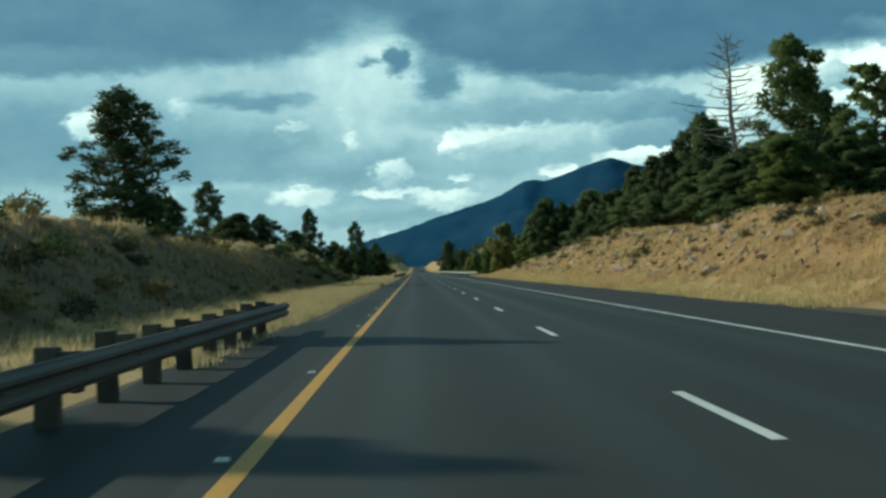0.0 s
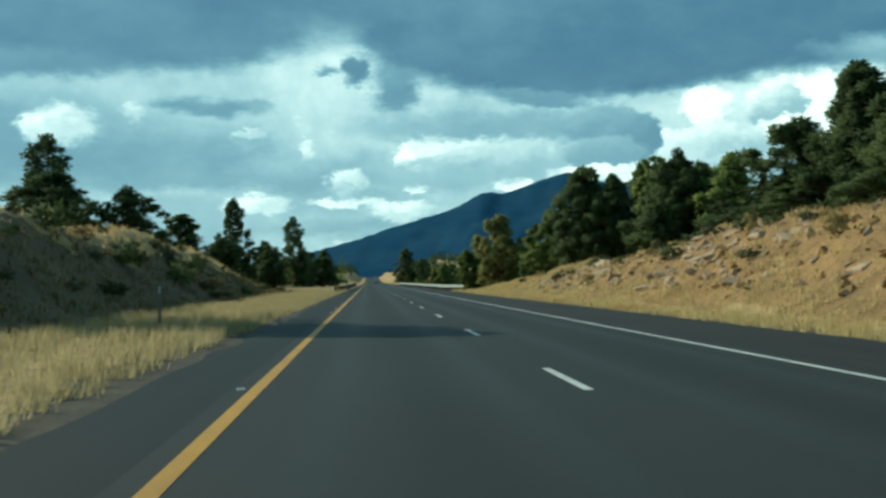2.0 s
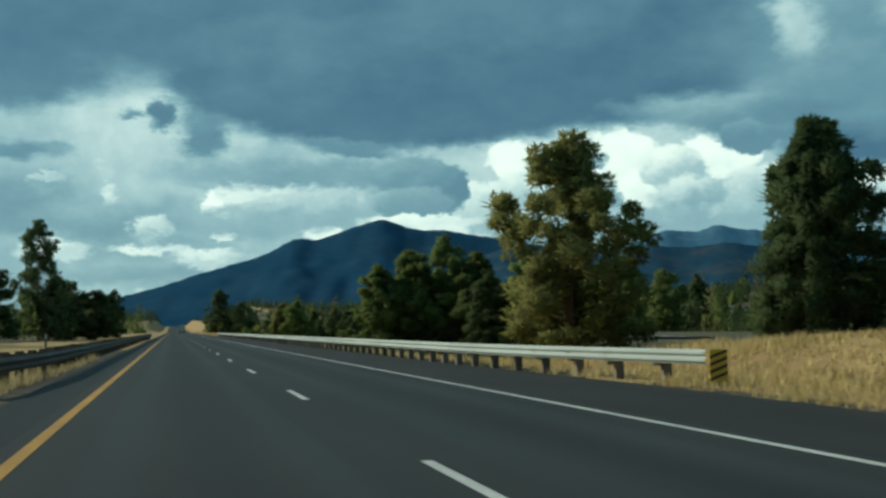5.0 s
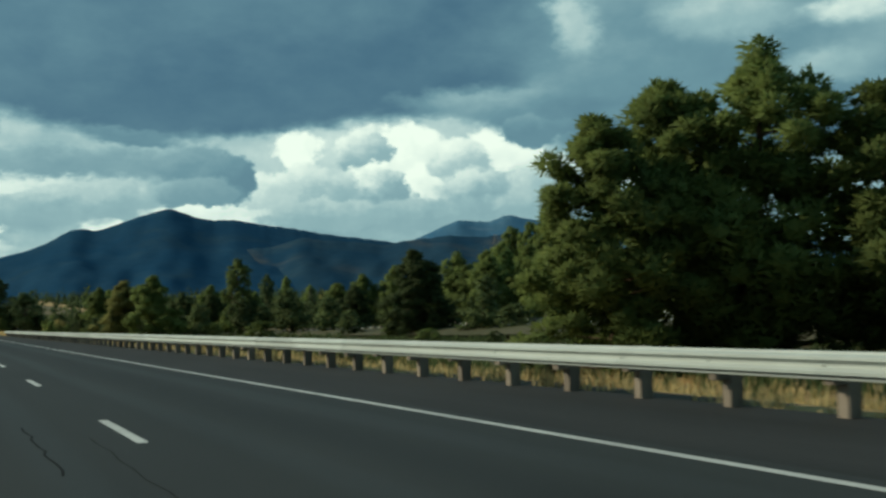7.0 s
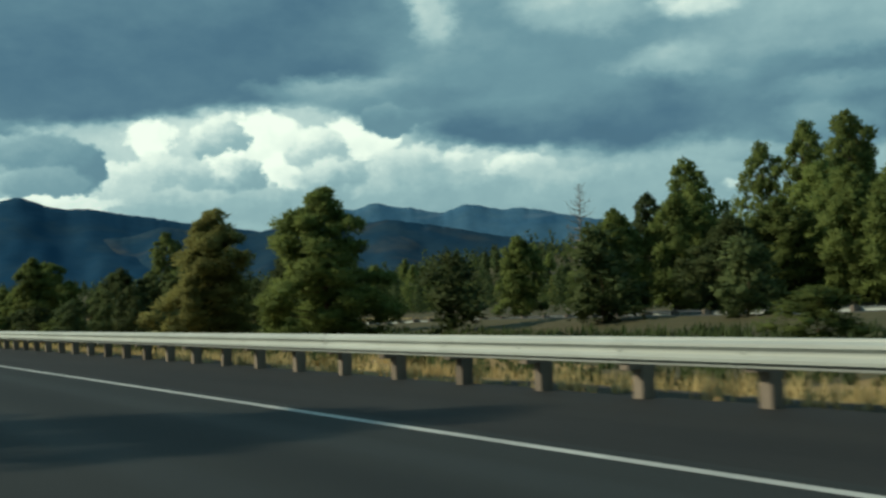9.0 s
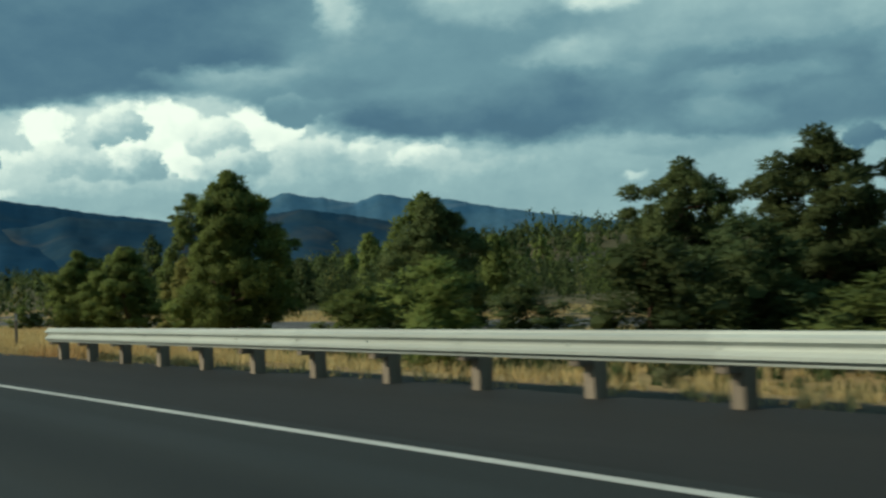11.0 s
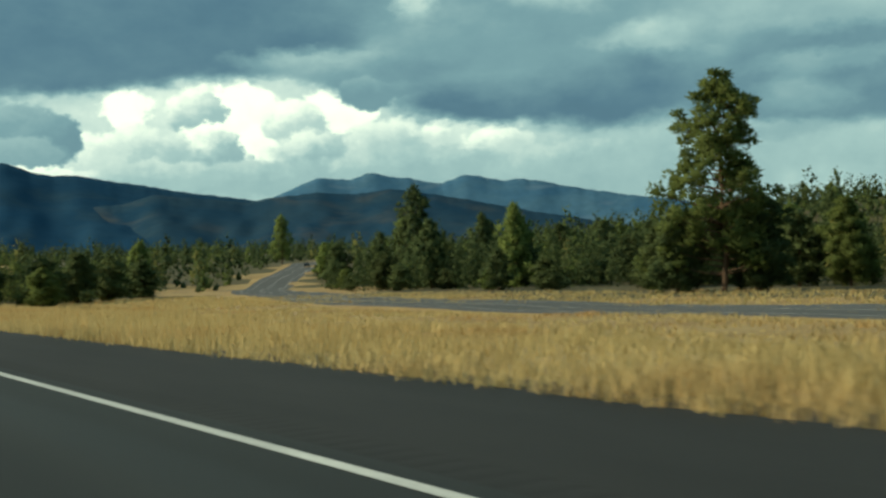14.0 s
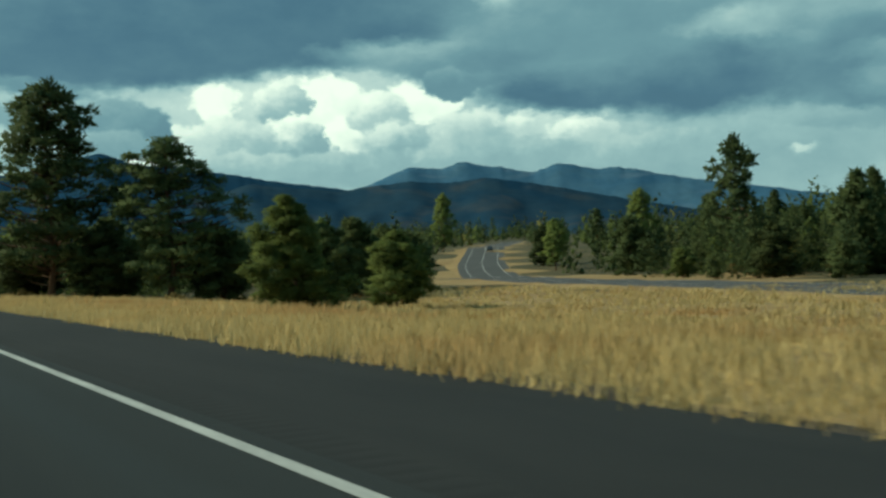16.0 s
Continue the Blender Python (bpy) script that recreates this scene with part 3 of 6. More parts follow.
def build_ground():
    xs = np.concatenate([-np.geomspace(4600, 70, 26), np.linspace(-66, -24, 22), np.linspace(-23, -5.8, 48), [-5.45, -5.05, -4.8, 0, 7.0, 7.25, 7.6], np.linspace(8.0, 22, 36), np.linspace(23, 70, 40), np.geomspace(74, 4600, 44)])
    ys = np.concatenate([np.linspace(-160, -40, 9), np.linspace(-36, 190, 240), np.linspace(192, 700, 130), np.geomspace(706, 4900, 60)])
    X, Y = np.meshgrid(xs, ys)
    Z = land(X, Y)
    nx, ny = len(xs), len(ys)
    verts = np.stack([X.ravel(), Y.ravel(), Z.ravel()], 1)
    i, j = np.meshgrid(np.arange(nx - 1), np.arange(ny - 1))
    a = (j * nx + i).ravel()
    faces = np.stack([a, a + 1, a + nx + 1, a + nx], 1)
    cx, cy = verts[faces].mean(1)[:, 0], verts[faces].mean(1)[:, 1]
    wob = rough_field(cx, cy, 4, 9) * 1.2
    slots = np.zeros(len(faces), int)
    far = cy + 9 * rough_field(cx, cy, 5, 19)      # where one kind of ground gives way to the next along the road
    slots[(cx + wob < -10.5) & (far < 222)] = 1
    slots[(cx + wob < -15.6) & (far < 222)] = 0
    slots[(cx + wob > 9.6) & (far < 166) & (cx < 24)] = 2
    slots[(np.abs(cx + 5.4) < 0.65 + 0.25 * wob) & (cy < 240)] = 5
    # east strip: dark gravel that also paints the shaded gaps between edge tufts
    slots[(np.abs(cx - 7.6) < 0.40 + 0.3 * wob) & (cy < 640)] = 5
    slots[(cx > 24 + wob) & (cy < 230)] = 3
    slots[(cx < -20 + 3 * wob) & (far > 222)] = 3
    slots[(cx > 16 + 2 * wob) & (far > 172) & (far < 395)] = 3
    slots[(cx > 60 + 6 * wob) & (cy < 620)] = 3
    slots[(cx > 110) & (cy > 395)] = 3
    slots[(cx < 70) & (cx > 7) & (cy > 640)] = 3
    slots[(np.abs(cx) < 40) & (cy > 740)] = 0
    side = np.interp(cy, (600, 644, 684, 716, 765, 820, 885, 946), (64, 78, 94, 109, 136, 170, 211, 255))
    slots[(np.abs(cx - side) < 11 + 4 * wob) & (cy > 600) & (cy < 950)] = 0
    slots[(np.hypot(cx, cy) > 1900)] = 4
    me = mesh_from("ground", verts, faces, (DRY_GRASS_SOIL, LEFT_BANK_SOIL, RIGHT_BANK_SOIL, FOREST_FLOOR, FAR_PLAIN, GRAVEL_AND_SHADE), slots, True)
    tagged(new("ground", me), "dry golden grassland with cut earth banks beside the highway", "ground", kind="structure")


build_ground()


# ---- the highway ----
LANE = 3.66
DASH, PERIOD = 3.048, 12.192


def strip(name, x0, x1, ys, lift, mat):
    verts, faces = [], []
    for k, y in enumerate(ys):
        z = float(road_height(y)) + lift
        verts += [(x0, y, z), (x1, y, z)]
        if k:
            faces.append((2 * k - 2, 2 * k - 1, 2 * k + 1, 2 * k))
    return mesh_from(name, verts, faces, (mat,))


def build_road():
    ys = list(range(-150, 700, 10)) + list(range(700, 2300, 20))
    lanes = new("road", strip("road", -3.95, 3.95, ys, 0.0, ROAD_SURFACE))
    tagged(lanes, "two-lane asphalt highway with worn dark wheel tracks", "road", kind="structure")
    # the shoulders have a ragged outer edge
    for name, inner, outer, label in (("shoulder_west", -3.95, -5.05, "narrow dark asphalt shoulder beside the yellow edge line"), ("shoulder_east", 4.4, 7.25, "wide dark asphalt shoulder beside the white edge line")):
        verts, faces = [], []
        rows = list(np.arange(-150, 640, 1.0)) + list(range(640, 2300, 20))
        for k, y in enumerate(rows):
            z = float(road_height(y))
            ragged = 0.13 * float(rough_field(3.0, y, 2.3, 12)) + 0.06 * float(rough_field(5.0, y, 0.9, 13))
            tip = outer + ragged - (0.95 * float(1 - step(y, 18, 24)) if outer < 0 else 0)
            verts += [(inner, y, z - 0.003), (tip, y, z - 0.01), (tip + math.copysign(0.05, outer), y, z - 0.12)]
            if k:
                a, b = 3 * k - 3, 3 * k
                for o in (0, 1):
                    f = (a + o, a + o + 1, b + o + 1, b + o)
                    faces.append(f if outer > 0 else f[::-1])
        tagged(new(name, mesh_from(name, verts, faces, (ASPHALT if outer < 0 else SHOULDER,))), label, "road shoulder", kind="structure")
    # milled rumble strip: shallow grooves across a narrow band outside the white line
    rows = [(-150.0, 0.0)]
    y = 452.0
    while y < 566:
        rows += [(y, 0.0), (y + 0.05, -0.004), (y + 0.12, -0.004), (y + 0.17, 0.0)]
        y += 0.305
    rows += [(700.0, 0.0)] + [(float(v), 0.0) for v in range(720, 2300, 20)]
    verts, faces = [], []
    for k, (y, dip) in enumerate(rows):
        z = float(road_height(y)) - 0.003
        verts += [(3.95, y, z), (4.0, y, z + dip), (4.36, y, z + dip), (4.4, y, z)]
        if k:
            faces += [(4 * k - 4 + i, 4 * k - 3 + i, 4 * k + 1 + i, 4 * k + i) for i in range(3)]
    put("rumble_strip", mesh_from("rumble_strip", verts, faces, (SHOULDER,)), lanes, label="milled grooves outside the white line")
    put("yellow_edge_line", strip("yellow_edge_line", -LANE - 0.075, -LANE + 0.075, ys, 0.004, YELLOW_PAINT), lanes, label="solid yellow edge line")
    put("white_edge_line", strip("white_edge_line", LANE - 0.065, LANE + 0.065, ys, 0.004, WHITE_PAINT), lanes, label="solid white edge line")
    dash = mesh_from("lane_dash", [(-0.06, 0, 0), (0.06, 0.02, 0), (0.065, DASH, 0), (-0.055, DASH - 0.03, 0)], [(0, 1, 2, 3)], (WHITE_PAINT,))
    for k in range(-6, 110):
        y = k * PERIOD
        put("lane_dash", dash, lanes, Matrix.Translation((0, y, 0.004 + float(road_height(y)))))
    # sealed cracks and dark patches
    rng = random.Random(5)
    bm = bmesh.new()
    for _ in range(18):
        x, y = rng.uniform(-3.6, 3.4), rng.uniform(0, 560)
        along = rng.random() < 0.35
        length = rng.uniform(1.0, 3.5) if not along else rng.uniform(3, 9)
        w = rng.uniform(0.006, 0.013)
        prev = None
        for k in range(13):
            t = k / 12
            px = x + (rng.uniform(-0.03, 0.03) if along else t * length)
            py = y + (t * length if along else rng.uniform(-0.06, 0.06))
            if abs(px) > 3.55:
                break
            d = Vector((w, 0, 0)) if along else Vector((0, w, 0))
            c = Vector((px, py, 0.003))
            now = (bm.verts.new(c - d), bm.verts.new(c + d))
            if prev:
                bm.faces.new((prev[0], now[0], now[1], prev[1]) if not along else (prev[0], prev[1], now[1], now[0]))
            prev = now
    put("crack_seal", bm_mesh("crack_seal", bm, TAR), lanes, label="dark tar crack sealing")


build_road()


# ---- frontage road on the east ----
FRONT = [(36, 250), (37, 300), (38, 380), (38.8, 440), (41.5, 490), (45, 530), (52, 565), (64, 600), (78, 644), (94, 684), (109.5, 716), (136, 765), (170, 820), (211, 885), (255, 946), (300, 1010)]


def smooth_line(points, per=8):
    out = []
    p = [Vector(a) for a in points]
    p = [2 * p[0] - p[1]] + p + [2 * p[-1] - p[-2]]
    for k in range(1, len(p) - 2):
        for s in range(per):
            t = s / per
            a, b, c, d = p[k - 1], p[k], p[k + 1], p[k + 2]
            out.append(0.5 * (2 * b + (c - a) * t + (2 * a - 5 * b + 4 * c - d) * t * t + (3 * b - a - 3 * c + d) * t ** 3))
    out.append(p[-2])
    return out


def ribbon(name, line, left, right, lift, mat, verge=0.0):
    verts, faces, slots = [], [], []
    for k, p in enumerate(line):
        d = (line[min(k + 1, len(line) - 1)] - line[max(k - 1, 0)]).normalized()
        side = Vector((d.y, -d.x))
        z = height(p.x, p.y) + lift
        across = [(left, 0), (right, 0)] if not verge else [(left - verge, -0.5), (left, 0), (right, 0), (right + verge, -0.5)]
        for o, drop in across:
            q = p + side * o
            verts.append((q.x, q.y, z + drop))
        w = len(across)
        if k:
            for i in range(w - 1):
                faces.append((w * k - w + i, w * k - w + i + 1, w * k + i + 1, w * k + i))
                slots.append(0 if w == 2 or i == 1 else (1 if p.y > 410 else 2))
    return mesh_from(name, verts, faces, (mat, DRY_GRASS_SOIL, FOREST_FLOOR), slots)


def build_frontage():
    line = smooth_line(FRONT)
    road = tagged(new("frontage_road", ribbon("frontage_road", line, -5.8, 5.8, 0.16, FRONTAGE, 4.0)), "grey asphalt side road curving away between pines", "road", kind="structure")
    put("white_edge_line", ribbon("front_edge_west", line, -3.96, -3.84, 0.175, WHITE_PAINT), road)
    put("white_edge_line", ribbon("front_edge_east", line, 3.84, 3.96, 0.175, WHITE_PAINT), road)
    put("yellow_centre_line", ribbon("front_centre", line, -0.07, 0.07, 0.175, WHITE_PAINT), road, label="pale centre line")
    spur = [Vector(p) for p in ((100, 702), (90, 716), (76, 730), (58, 744))]
    tagged(new("side_track", ribbon("side_track", smooth_line([tuple(p) for p in spur]), -4, 4, 0.12, FRONTAGE, 3.0)), "short asphalt spur joining the side road", "road", kind="structure")


build_frontage()


# ---- mountains ----
def ridge(name, centre, radius, depth, az0, az1, summits, mat, label, seed, worn=14):
    """A mountain range round a point: summits of (azimuth, height in degrees, fall to the west and to the east), with spurs and gullies."""
    na, nr = 320, 26
    az = np.linspace(az0, az1, na)
    crest = np.zeros(na)
    for a, e, fall_w, fall_e in summits:
        tent = np.where(az < a, e - (a - az) * fall_w, e - (az - a) * fall_e)
        crest = np.maximum(crest, tent)
    for _ in range(worn):
        crest[1:-1] = 0.25 * crest[:-2] + 0.5 * crest[1:-1] + 0.25 * crest[2:]
    jag = radius * np.radians(0.04 * rough_field(az, az * 0, 0.7, seed) + 0.03 * rough_field(az, az * 0, 0.25, seed + 1)) * (crest > 0.3)
    top = radius * np.tan(np.radians(np.maximum(crest, 0.02)))
    verts = []
    for k in range(nr):
        t = k / (nr - 3)
        out = 1 - t if t <= 1 else (t - 1) * 4
        shape = max(1 - out, 0.0) ** 1.25
        r = radius - depth * (1 - t)
        folds = rough_field(az + 0.10 * k, az * 0 + k * 0.21, 2.3, seed + 2) + 0.6 * rough_field(az - 0.07 * k, az * 0 + k * 0.33, 0.9, seed + 3)
        z = top * shape + jag * shape ** 8 + top * 0.10 * folds * shape * max(0.0, 1 - shape) * 2
        a = np.radians(az)
        verts.append(np.stack([centre[0] + r * np.sin(a), centre[1] + r * np.cos(a), z - 4 * (k == 0)], 1))
    verts = np.concatenate(verts)
    faces = [(k * na + i, k * na + i + 1, (k + 1) * na + i + 1, (k + 1) * na + i) for k in range(nr - 1) for i in range(na - 1)]
    me = mesh_from(name, verts, faces, (mat,), None, True)
    tagged(new(name, me), label, "mountain", kind="structure")


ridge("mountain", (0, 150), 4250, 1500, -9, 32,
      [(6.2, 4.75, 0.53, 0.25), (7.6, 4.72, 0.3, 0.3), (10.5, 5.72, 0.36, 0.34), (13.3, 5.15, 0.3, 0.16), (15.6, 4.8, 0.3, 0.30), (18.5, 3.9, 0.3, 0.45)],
      MOUNTAIN, "broad forested mountain, blue haze and cloud shade put into its colours", 21)
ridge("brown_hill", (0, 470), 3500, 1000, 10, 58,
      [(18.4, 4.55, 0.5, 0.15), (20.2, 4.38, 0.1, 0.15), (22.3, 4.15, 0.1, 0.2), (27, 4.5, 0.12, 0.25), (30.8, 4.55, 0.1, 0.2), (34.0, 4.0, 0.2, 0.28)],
      MID_HILL, "brown wooded foothill with cleared slopes, blue haze put into its colours", 41)
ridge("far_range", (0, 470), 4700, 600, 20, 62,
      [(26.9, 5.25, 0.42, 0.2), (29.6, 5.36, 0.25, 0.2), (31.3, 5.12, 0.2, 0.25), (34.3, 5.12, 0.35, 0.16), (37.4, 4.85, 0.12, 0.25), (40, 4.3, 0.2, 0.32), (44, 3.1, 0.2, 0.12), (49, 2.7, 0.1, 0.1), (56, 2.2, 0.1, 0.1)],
      FAR_RANGE, "far mountains under heavy cloud, blue haze put into their colours", 61, worn=4)


# ---- guardrails ----
SEGMENT = 3.81


def beam_mesh(length, mat):
    """A W-beam of folded steel, lying along y, its ridges towards +x."""
    prof = [(0.0, 0.155), (0.022, 0.150), (0.030, 0.125), (0.080, 0.095), (0.083, 0.060), (0.030, 0.020), (0.026, 0.0), (0.030, -0.020), (0.083, -0.060), (0.080, -0.095), (0.030, -0.125), (0.022, -0.150), (0.0, -0.155)]
    back = [(x - 0.006, z * 0.985) for x, z in reversed(prof)]
    loop = prof + back
    n = len(loop)
    ys = (-0.04, length + 0.04)
    verts = [(x, y, z) for y in ys for x, z in loop]
    faces = [(i, n + i, n + (i + 1) % n, (i + 1) % n) for i in range(n)] + [tuple(range(n)), tuple(range(2 * n - 1, n - 1, -1))]
    bm = bmesh.new()
    vs = [bm.verts.new(v) for v in verts]
    for f in faces:
        bm.faces.new([vs[i] for i in f])
    for y in (0.05, length / 2):
        bmesh.ops.create_cone(bm, cap_ends=True, segments=6, radius1=0.022, radius2=0.016, depth=0.02, matrix=Matrix.Translation((0.035, y, 0)) @ Matrix.Rotation(radians(90), 4, "Y"))
    bmesh.ops.recalc_face_normals(bm, faces=bm.faces)
    return bm_mesh("beam", bm, mat)


BEAM, SHADED_BEAM = beam_mesh(SEGMENT, STEEL), beam_mesh(SEGMENT, SHADED_STEEL)
# west posts: the timber again, shade of the road side in its colour
SHADED_TIMBER = surface("shaded_weathered_timber", (0.10, 0.082, 0.062), (0.058, 0.047, 0.036), 4, 0.9, 30, 0.2, 0.004, (1, 1, 0.2), spread=0.3)
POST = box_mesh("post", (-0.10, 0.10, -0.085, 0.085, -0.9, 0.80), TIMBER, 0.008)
SHADED_POST = box_mesh("post", (-0.10, 0.10, -0.085, 0.085, -0.9, 0.80), SHADED_TIMBER, 0.008)
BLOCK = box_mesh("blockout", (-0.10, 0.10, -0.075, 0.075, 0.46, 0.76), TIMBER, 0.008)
SHADED_BLOCK = box_mesh("blockout", (-0.10, 0.10, -0.075, 0.075, 0.40, 0.76), SHADED_TIMBER, 0.008)


def guardrail(y0, count, where, facing, label, top=0.72, ends=(False, False), gap_posts=2, ground_of=None, beam=None, rows=1, sunk=0.0):
    """count segments from y0 on; where(y) gives x; facing is +1 when the ridges look to +x."""
    rail = tagged(new("guardrail"), label, "guardrail")
    rail.location = (where(y0), y0, 0)
    base = Matrix.Translation((-where(y0), -y0, 0))
    rng = random.Random(int(y0) + count)
    put_at = []
    for k in range(count):
        a, b = y0 + k * SEGMENT, y0 + (k + 1) * SEGMENT
        za, zb = ground_of(a), ground_of(b)
        p, q = Vector((where(a), a, za + top - 0.155)), Vector((where(b), b, zb + top - 0.155))
        d = (q - p).normalized()
        side = d.cross(Vector((0, 0, 1))).normalized() * (1 if facing > 0 else -1)
        if facing > 0:
            m = Matrix((side, d, side.cross(d))).transposed().to_4x4()
            start = p
        else:
            m = Matrix((side, -d, side.cross(-d))).transposed().to_4x4()
            start = q
        lean = Matrix.Rotation(radians(rng.uniform(-1.0, 1.0)), 4, "Y")
        for row in range(rows):
            put("beam", beam or BEAM, rail, base @ Matrix.Translation(start - Vector((0, 0, 0.33 * row))) @ m @ lean)
        for h in range(gap_posts):
            y = a + (0.05 + h * SEGMENT / gap_posts if facing > 0 else SEGMENT - 0.05 - h * SEGMENT / gap_posts)
            put_at.append(y)
    for y in sorted(put_at):
        x, z = where(y), ground_of(y)
        turn = pose(0, 0, 0, rng.uniform(-1.5, 1.5), rng.uniform(-1.5, 1.5), rng.uniform(-4, 4))
        drop = rng.uniform(-0.03, 0.02) + (top - 0.72) - sunk
        post = put("post", SHADED_POST if beam else POST, rail, base @ Matrix.Translation((x - facing * 0.31, y, z + drop)) @ turn)
        put("blockout", SHADED_BLOCK if beam else BLOCK, post, Matrix.Translation((facing * 0.203, 0, 0)))
    return rail


def end_marker(x, y, z, mirror):
    """A leaning plate with slanting black and yellow bars at a rail's end."""
    mark = tagged(new("end_marker"), "yellow and black striped marker plate at a guardrail end", "road marker")
    mark.location = (x, y, z)
    plate = put("plate", box_mesh("plate", (-0.2, 0.2, -0.01, 0.01, 0.12, 0.78), PLATE_YELLOW, 0.003), mark, label="yellow reflective plate")
    for k in range(4):
        bm = bmesh.new()
        z0 = 0.14 + k * 0.15
        pts = [(-0.19, z0), (0.19, z0 + 0.12 * mirror + 0.02), (0.19, z0 + 0.12 * mirror + 0.085), (-0.19, z0 + 0.065)]
        pts = [(a, min(max(b, 0.125), 0.775)) for a, b in pts]
        front = [bm.verts.new((a, -0.016, b)) for a, b in pts]
        back = [bm.verts.new((a, -0.011, b)) for a, b in pts]
        bm.faces.new(front)
        for i in range(4):
            bm.faces.new((front[i], back[i], back[(i + 1) % 4], front[(i + 1) % 4]))
        put("stripe", bm_mesh("stripe", bm, PLATE_BLACK), plate, label="black slanting stripe")
    put("foot_post", box_mesh("foot_post", (-0.06, 0.06, 0.02, 0.12, -0.3, 0.7), TIMBER, 0.006), mark)


east_rail = lambda y: 6.72 + 1.35 * max(0.0, (200 - y) / 14.5) ** 2
guardrail(184.37, 55, east_rail, -1, "pale galvanised W-beam guardrail on dark timber posts", sunk=0.11, ground_of=lambda y: 0.0)
guardrail(-39.8, 15, lambda y: -5.42, 1, "weathered W-beam guardrail on timber posts, shade of its road side put into the colours", top=0.64, beam=SHADED_BEAM, ground_of=lambda y: 0.0)
guardrail(186.2, 42, lambda y: -5.35 - 0.5 * max(0.0, (197 - y) / 11.0) ** 2, 1, "weathered W-beam guardrail on timber posts beyond the verge, road-side shade in the colours", top=0.66, beam=SHADED_BEAM, ground_of=lambda y: 0.0)
guardrail(272.0, 31, lambda y: 33.6 - 0.2 * step(y, 272, 300), 1, "white-grey double guardrail of the side road, seen from its posts", rows=2, ground_of=lambda y: float(np.interp(y, (270, 285, 300, 325, 365, 400), (0.62, 0.45, 0.08, -0.35, -0.7, -0.85))))
end_marker(east_rail(184.4) + 0.1, 184.1, -0.05, 1)
end_marker(-5.85, 185.8, -0.05, -1)


# ---- signs and small roadside things ----
def diamond_sign(x, y):
    z = height(x, y)
    sign = tagged(new("road_sign"), "bare metal back of a diamond road sign on a post", "road sign")
    sign.location = (x, y, z)
    put("post", box_mesh("post", (-0.05, 0.05, -0.05, 0.05, -0.4, 3.1), TIMBER, 0.006), sign)
    bm = bmesh.new()
    box(bm, -0.36, 0.36, -0.004, 0.004, -0.36, 0.36, 0.002)
    plate = put("plate", bm_mesh("plate", bm, SIGN_BACK), sign, pose(0, 0.07, 2.55, 0, 45, 20), "grey diamond plate")
    sign.rotation_euler = (0, 0, radians(-78))


def delineator(x, y, h=1.15):
    post = tagged(new("delineator_post"), "slim weathered wooden post standing in the grass", "road post")
    post.location = (x, y, height(x, y))
    stake = put("stake", box_mesh("stake", (-0.045, 0.045, -0.015, 0.015, -0.3, h), TIMBER, 0.004), post)
    put("reflector", box_mesh("reflector", (-0.035, 0.035, -0.022, -0.016, h - 0.25, h - 0.05), SIGN_BACK, 0.002), stake)


diamond_sign(34.9, 287.0)
delineator(-8.1, 91.9, 1.2)
delineator(-7.6, 215.0)
delineator(9.0, 404.6, 1.1)


# ---- trees ----
def limb(verts, faces, a, b, ra, rb, sides=5):
    """A tapered stick from a to b, added to lists of vertices and faces."""
    a, b = Vector(a), Vector(b)
    d = (b - a).normalized()
    u = d.orthogonal().normalized()
    v = d.cross(u)
    base = len(verts)
    for p, r in ((a, ra), (b, rb)):
        for k in range(sides):
            t = 2 * math.pi * k / sides
            verts.append(tuple(p + (u * math.cos(t) + v * math.sin(t)) * r))
    for k in range(sides):
        faces.append((base + k, base + (k + 1) % sides, base + sides + (k + 1) % sides, base + sides + k))


def tufts(rng, centres, radius, per, width=0.22, lift=0.25):
    """Sprays of narrow triangles round each centre."""
    n = len(centres)
    d = rng.normal(size=(n, per, 3))
    d[..., 2] += lift
    d /= np.linalg.norm(d, axis=2, keepdims=True)
    r = (radius if np.ndim(radius) == 0 else np.asarray(radius)[:, None, None]) * rng.uniform(0.6, 1.15, (n, per, 1))
    side = np.cross(d, rng.normal(size=(n, per, 3)))
    side /= np.linalg.norm(side, axis=2, keepdims=True) + 1e-9
    c = np.asarray(centres)[:, None, :] + d * r * 0.1
    w = r * width
    tip = c + d * r
    mid = c + d * r * 0.45
    pts = np.stack([mid - side * w - d * r * 0.3, mid + side * w - d * r * 0.3, tip], 2).reshape(-1, 3, 3)
    c0 = np.asarray(centres)
    hub = c0.mean(0)
    from_axis = (c0 - hub) * np.array([1.0, 1.0, 0.55])
    from_axis /= np.linalg.norm(from_axis, axis=1, keepdims=True) + 1e-9
    return pts, (0.75 * from_axis[:, None, :] + 0.55 * d).reshape(-1, 3)


def ball_of_triangles():
    t = (1 + math.sqrt(5)) / 2
    p = np.array([(-1, t, 0), (1, t, 0), (-1, -t, 0), (1, -t, 0), (0, -1, t), (0, 1, t), (0, -1, -t), (0, 1, -t), (t, 0, -1), (t, 0, 1), (-t, 0, -1), (-t, 0, 1)]) / math.sqrt(1 + t * t)
    return p, np.array([(0, 11, 5), (0, 5, 1), (0, 1, 7), (0, 7, 10), (0, 10, 11), (1, 5, 9), (5, 11, 4), (11, 10, 2), (10, 7, 6), (7, 1, 8), (3, 9, 4), (3, 4, 2), (3, 2, 6), (3, 6, 8), (3, 8, 9), (4, 9, 5), (2, 4, 11), (6, 2, 10), (8, 6, 7), (9, 8, 1)])


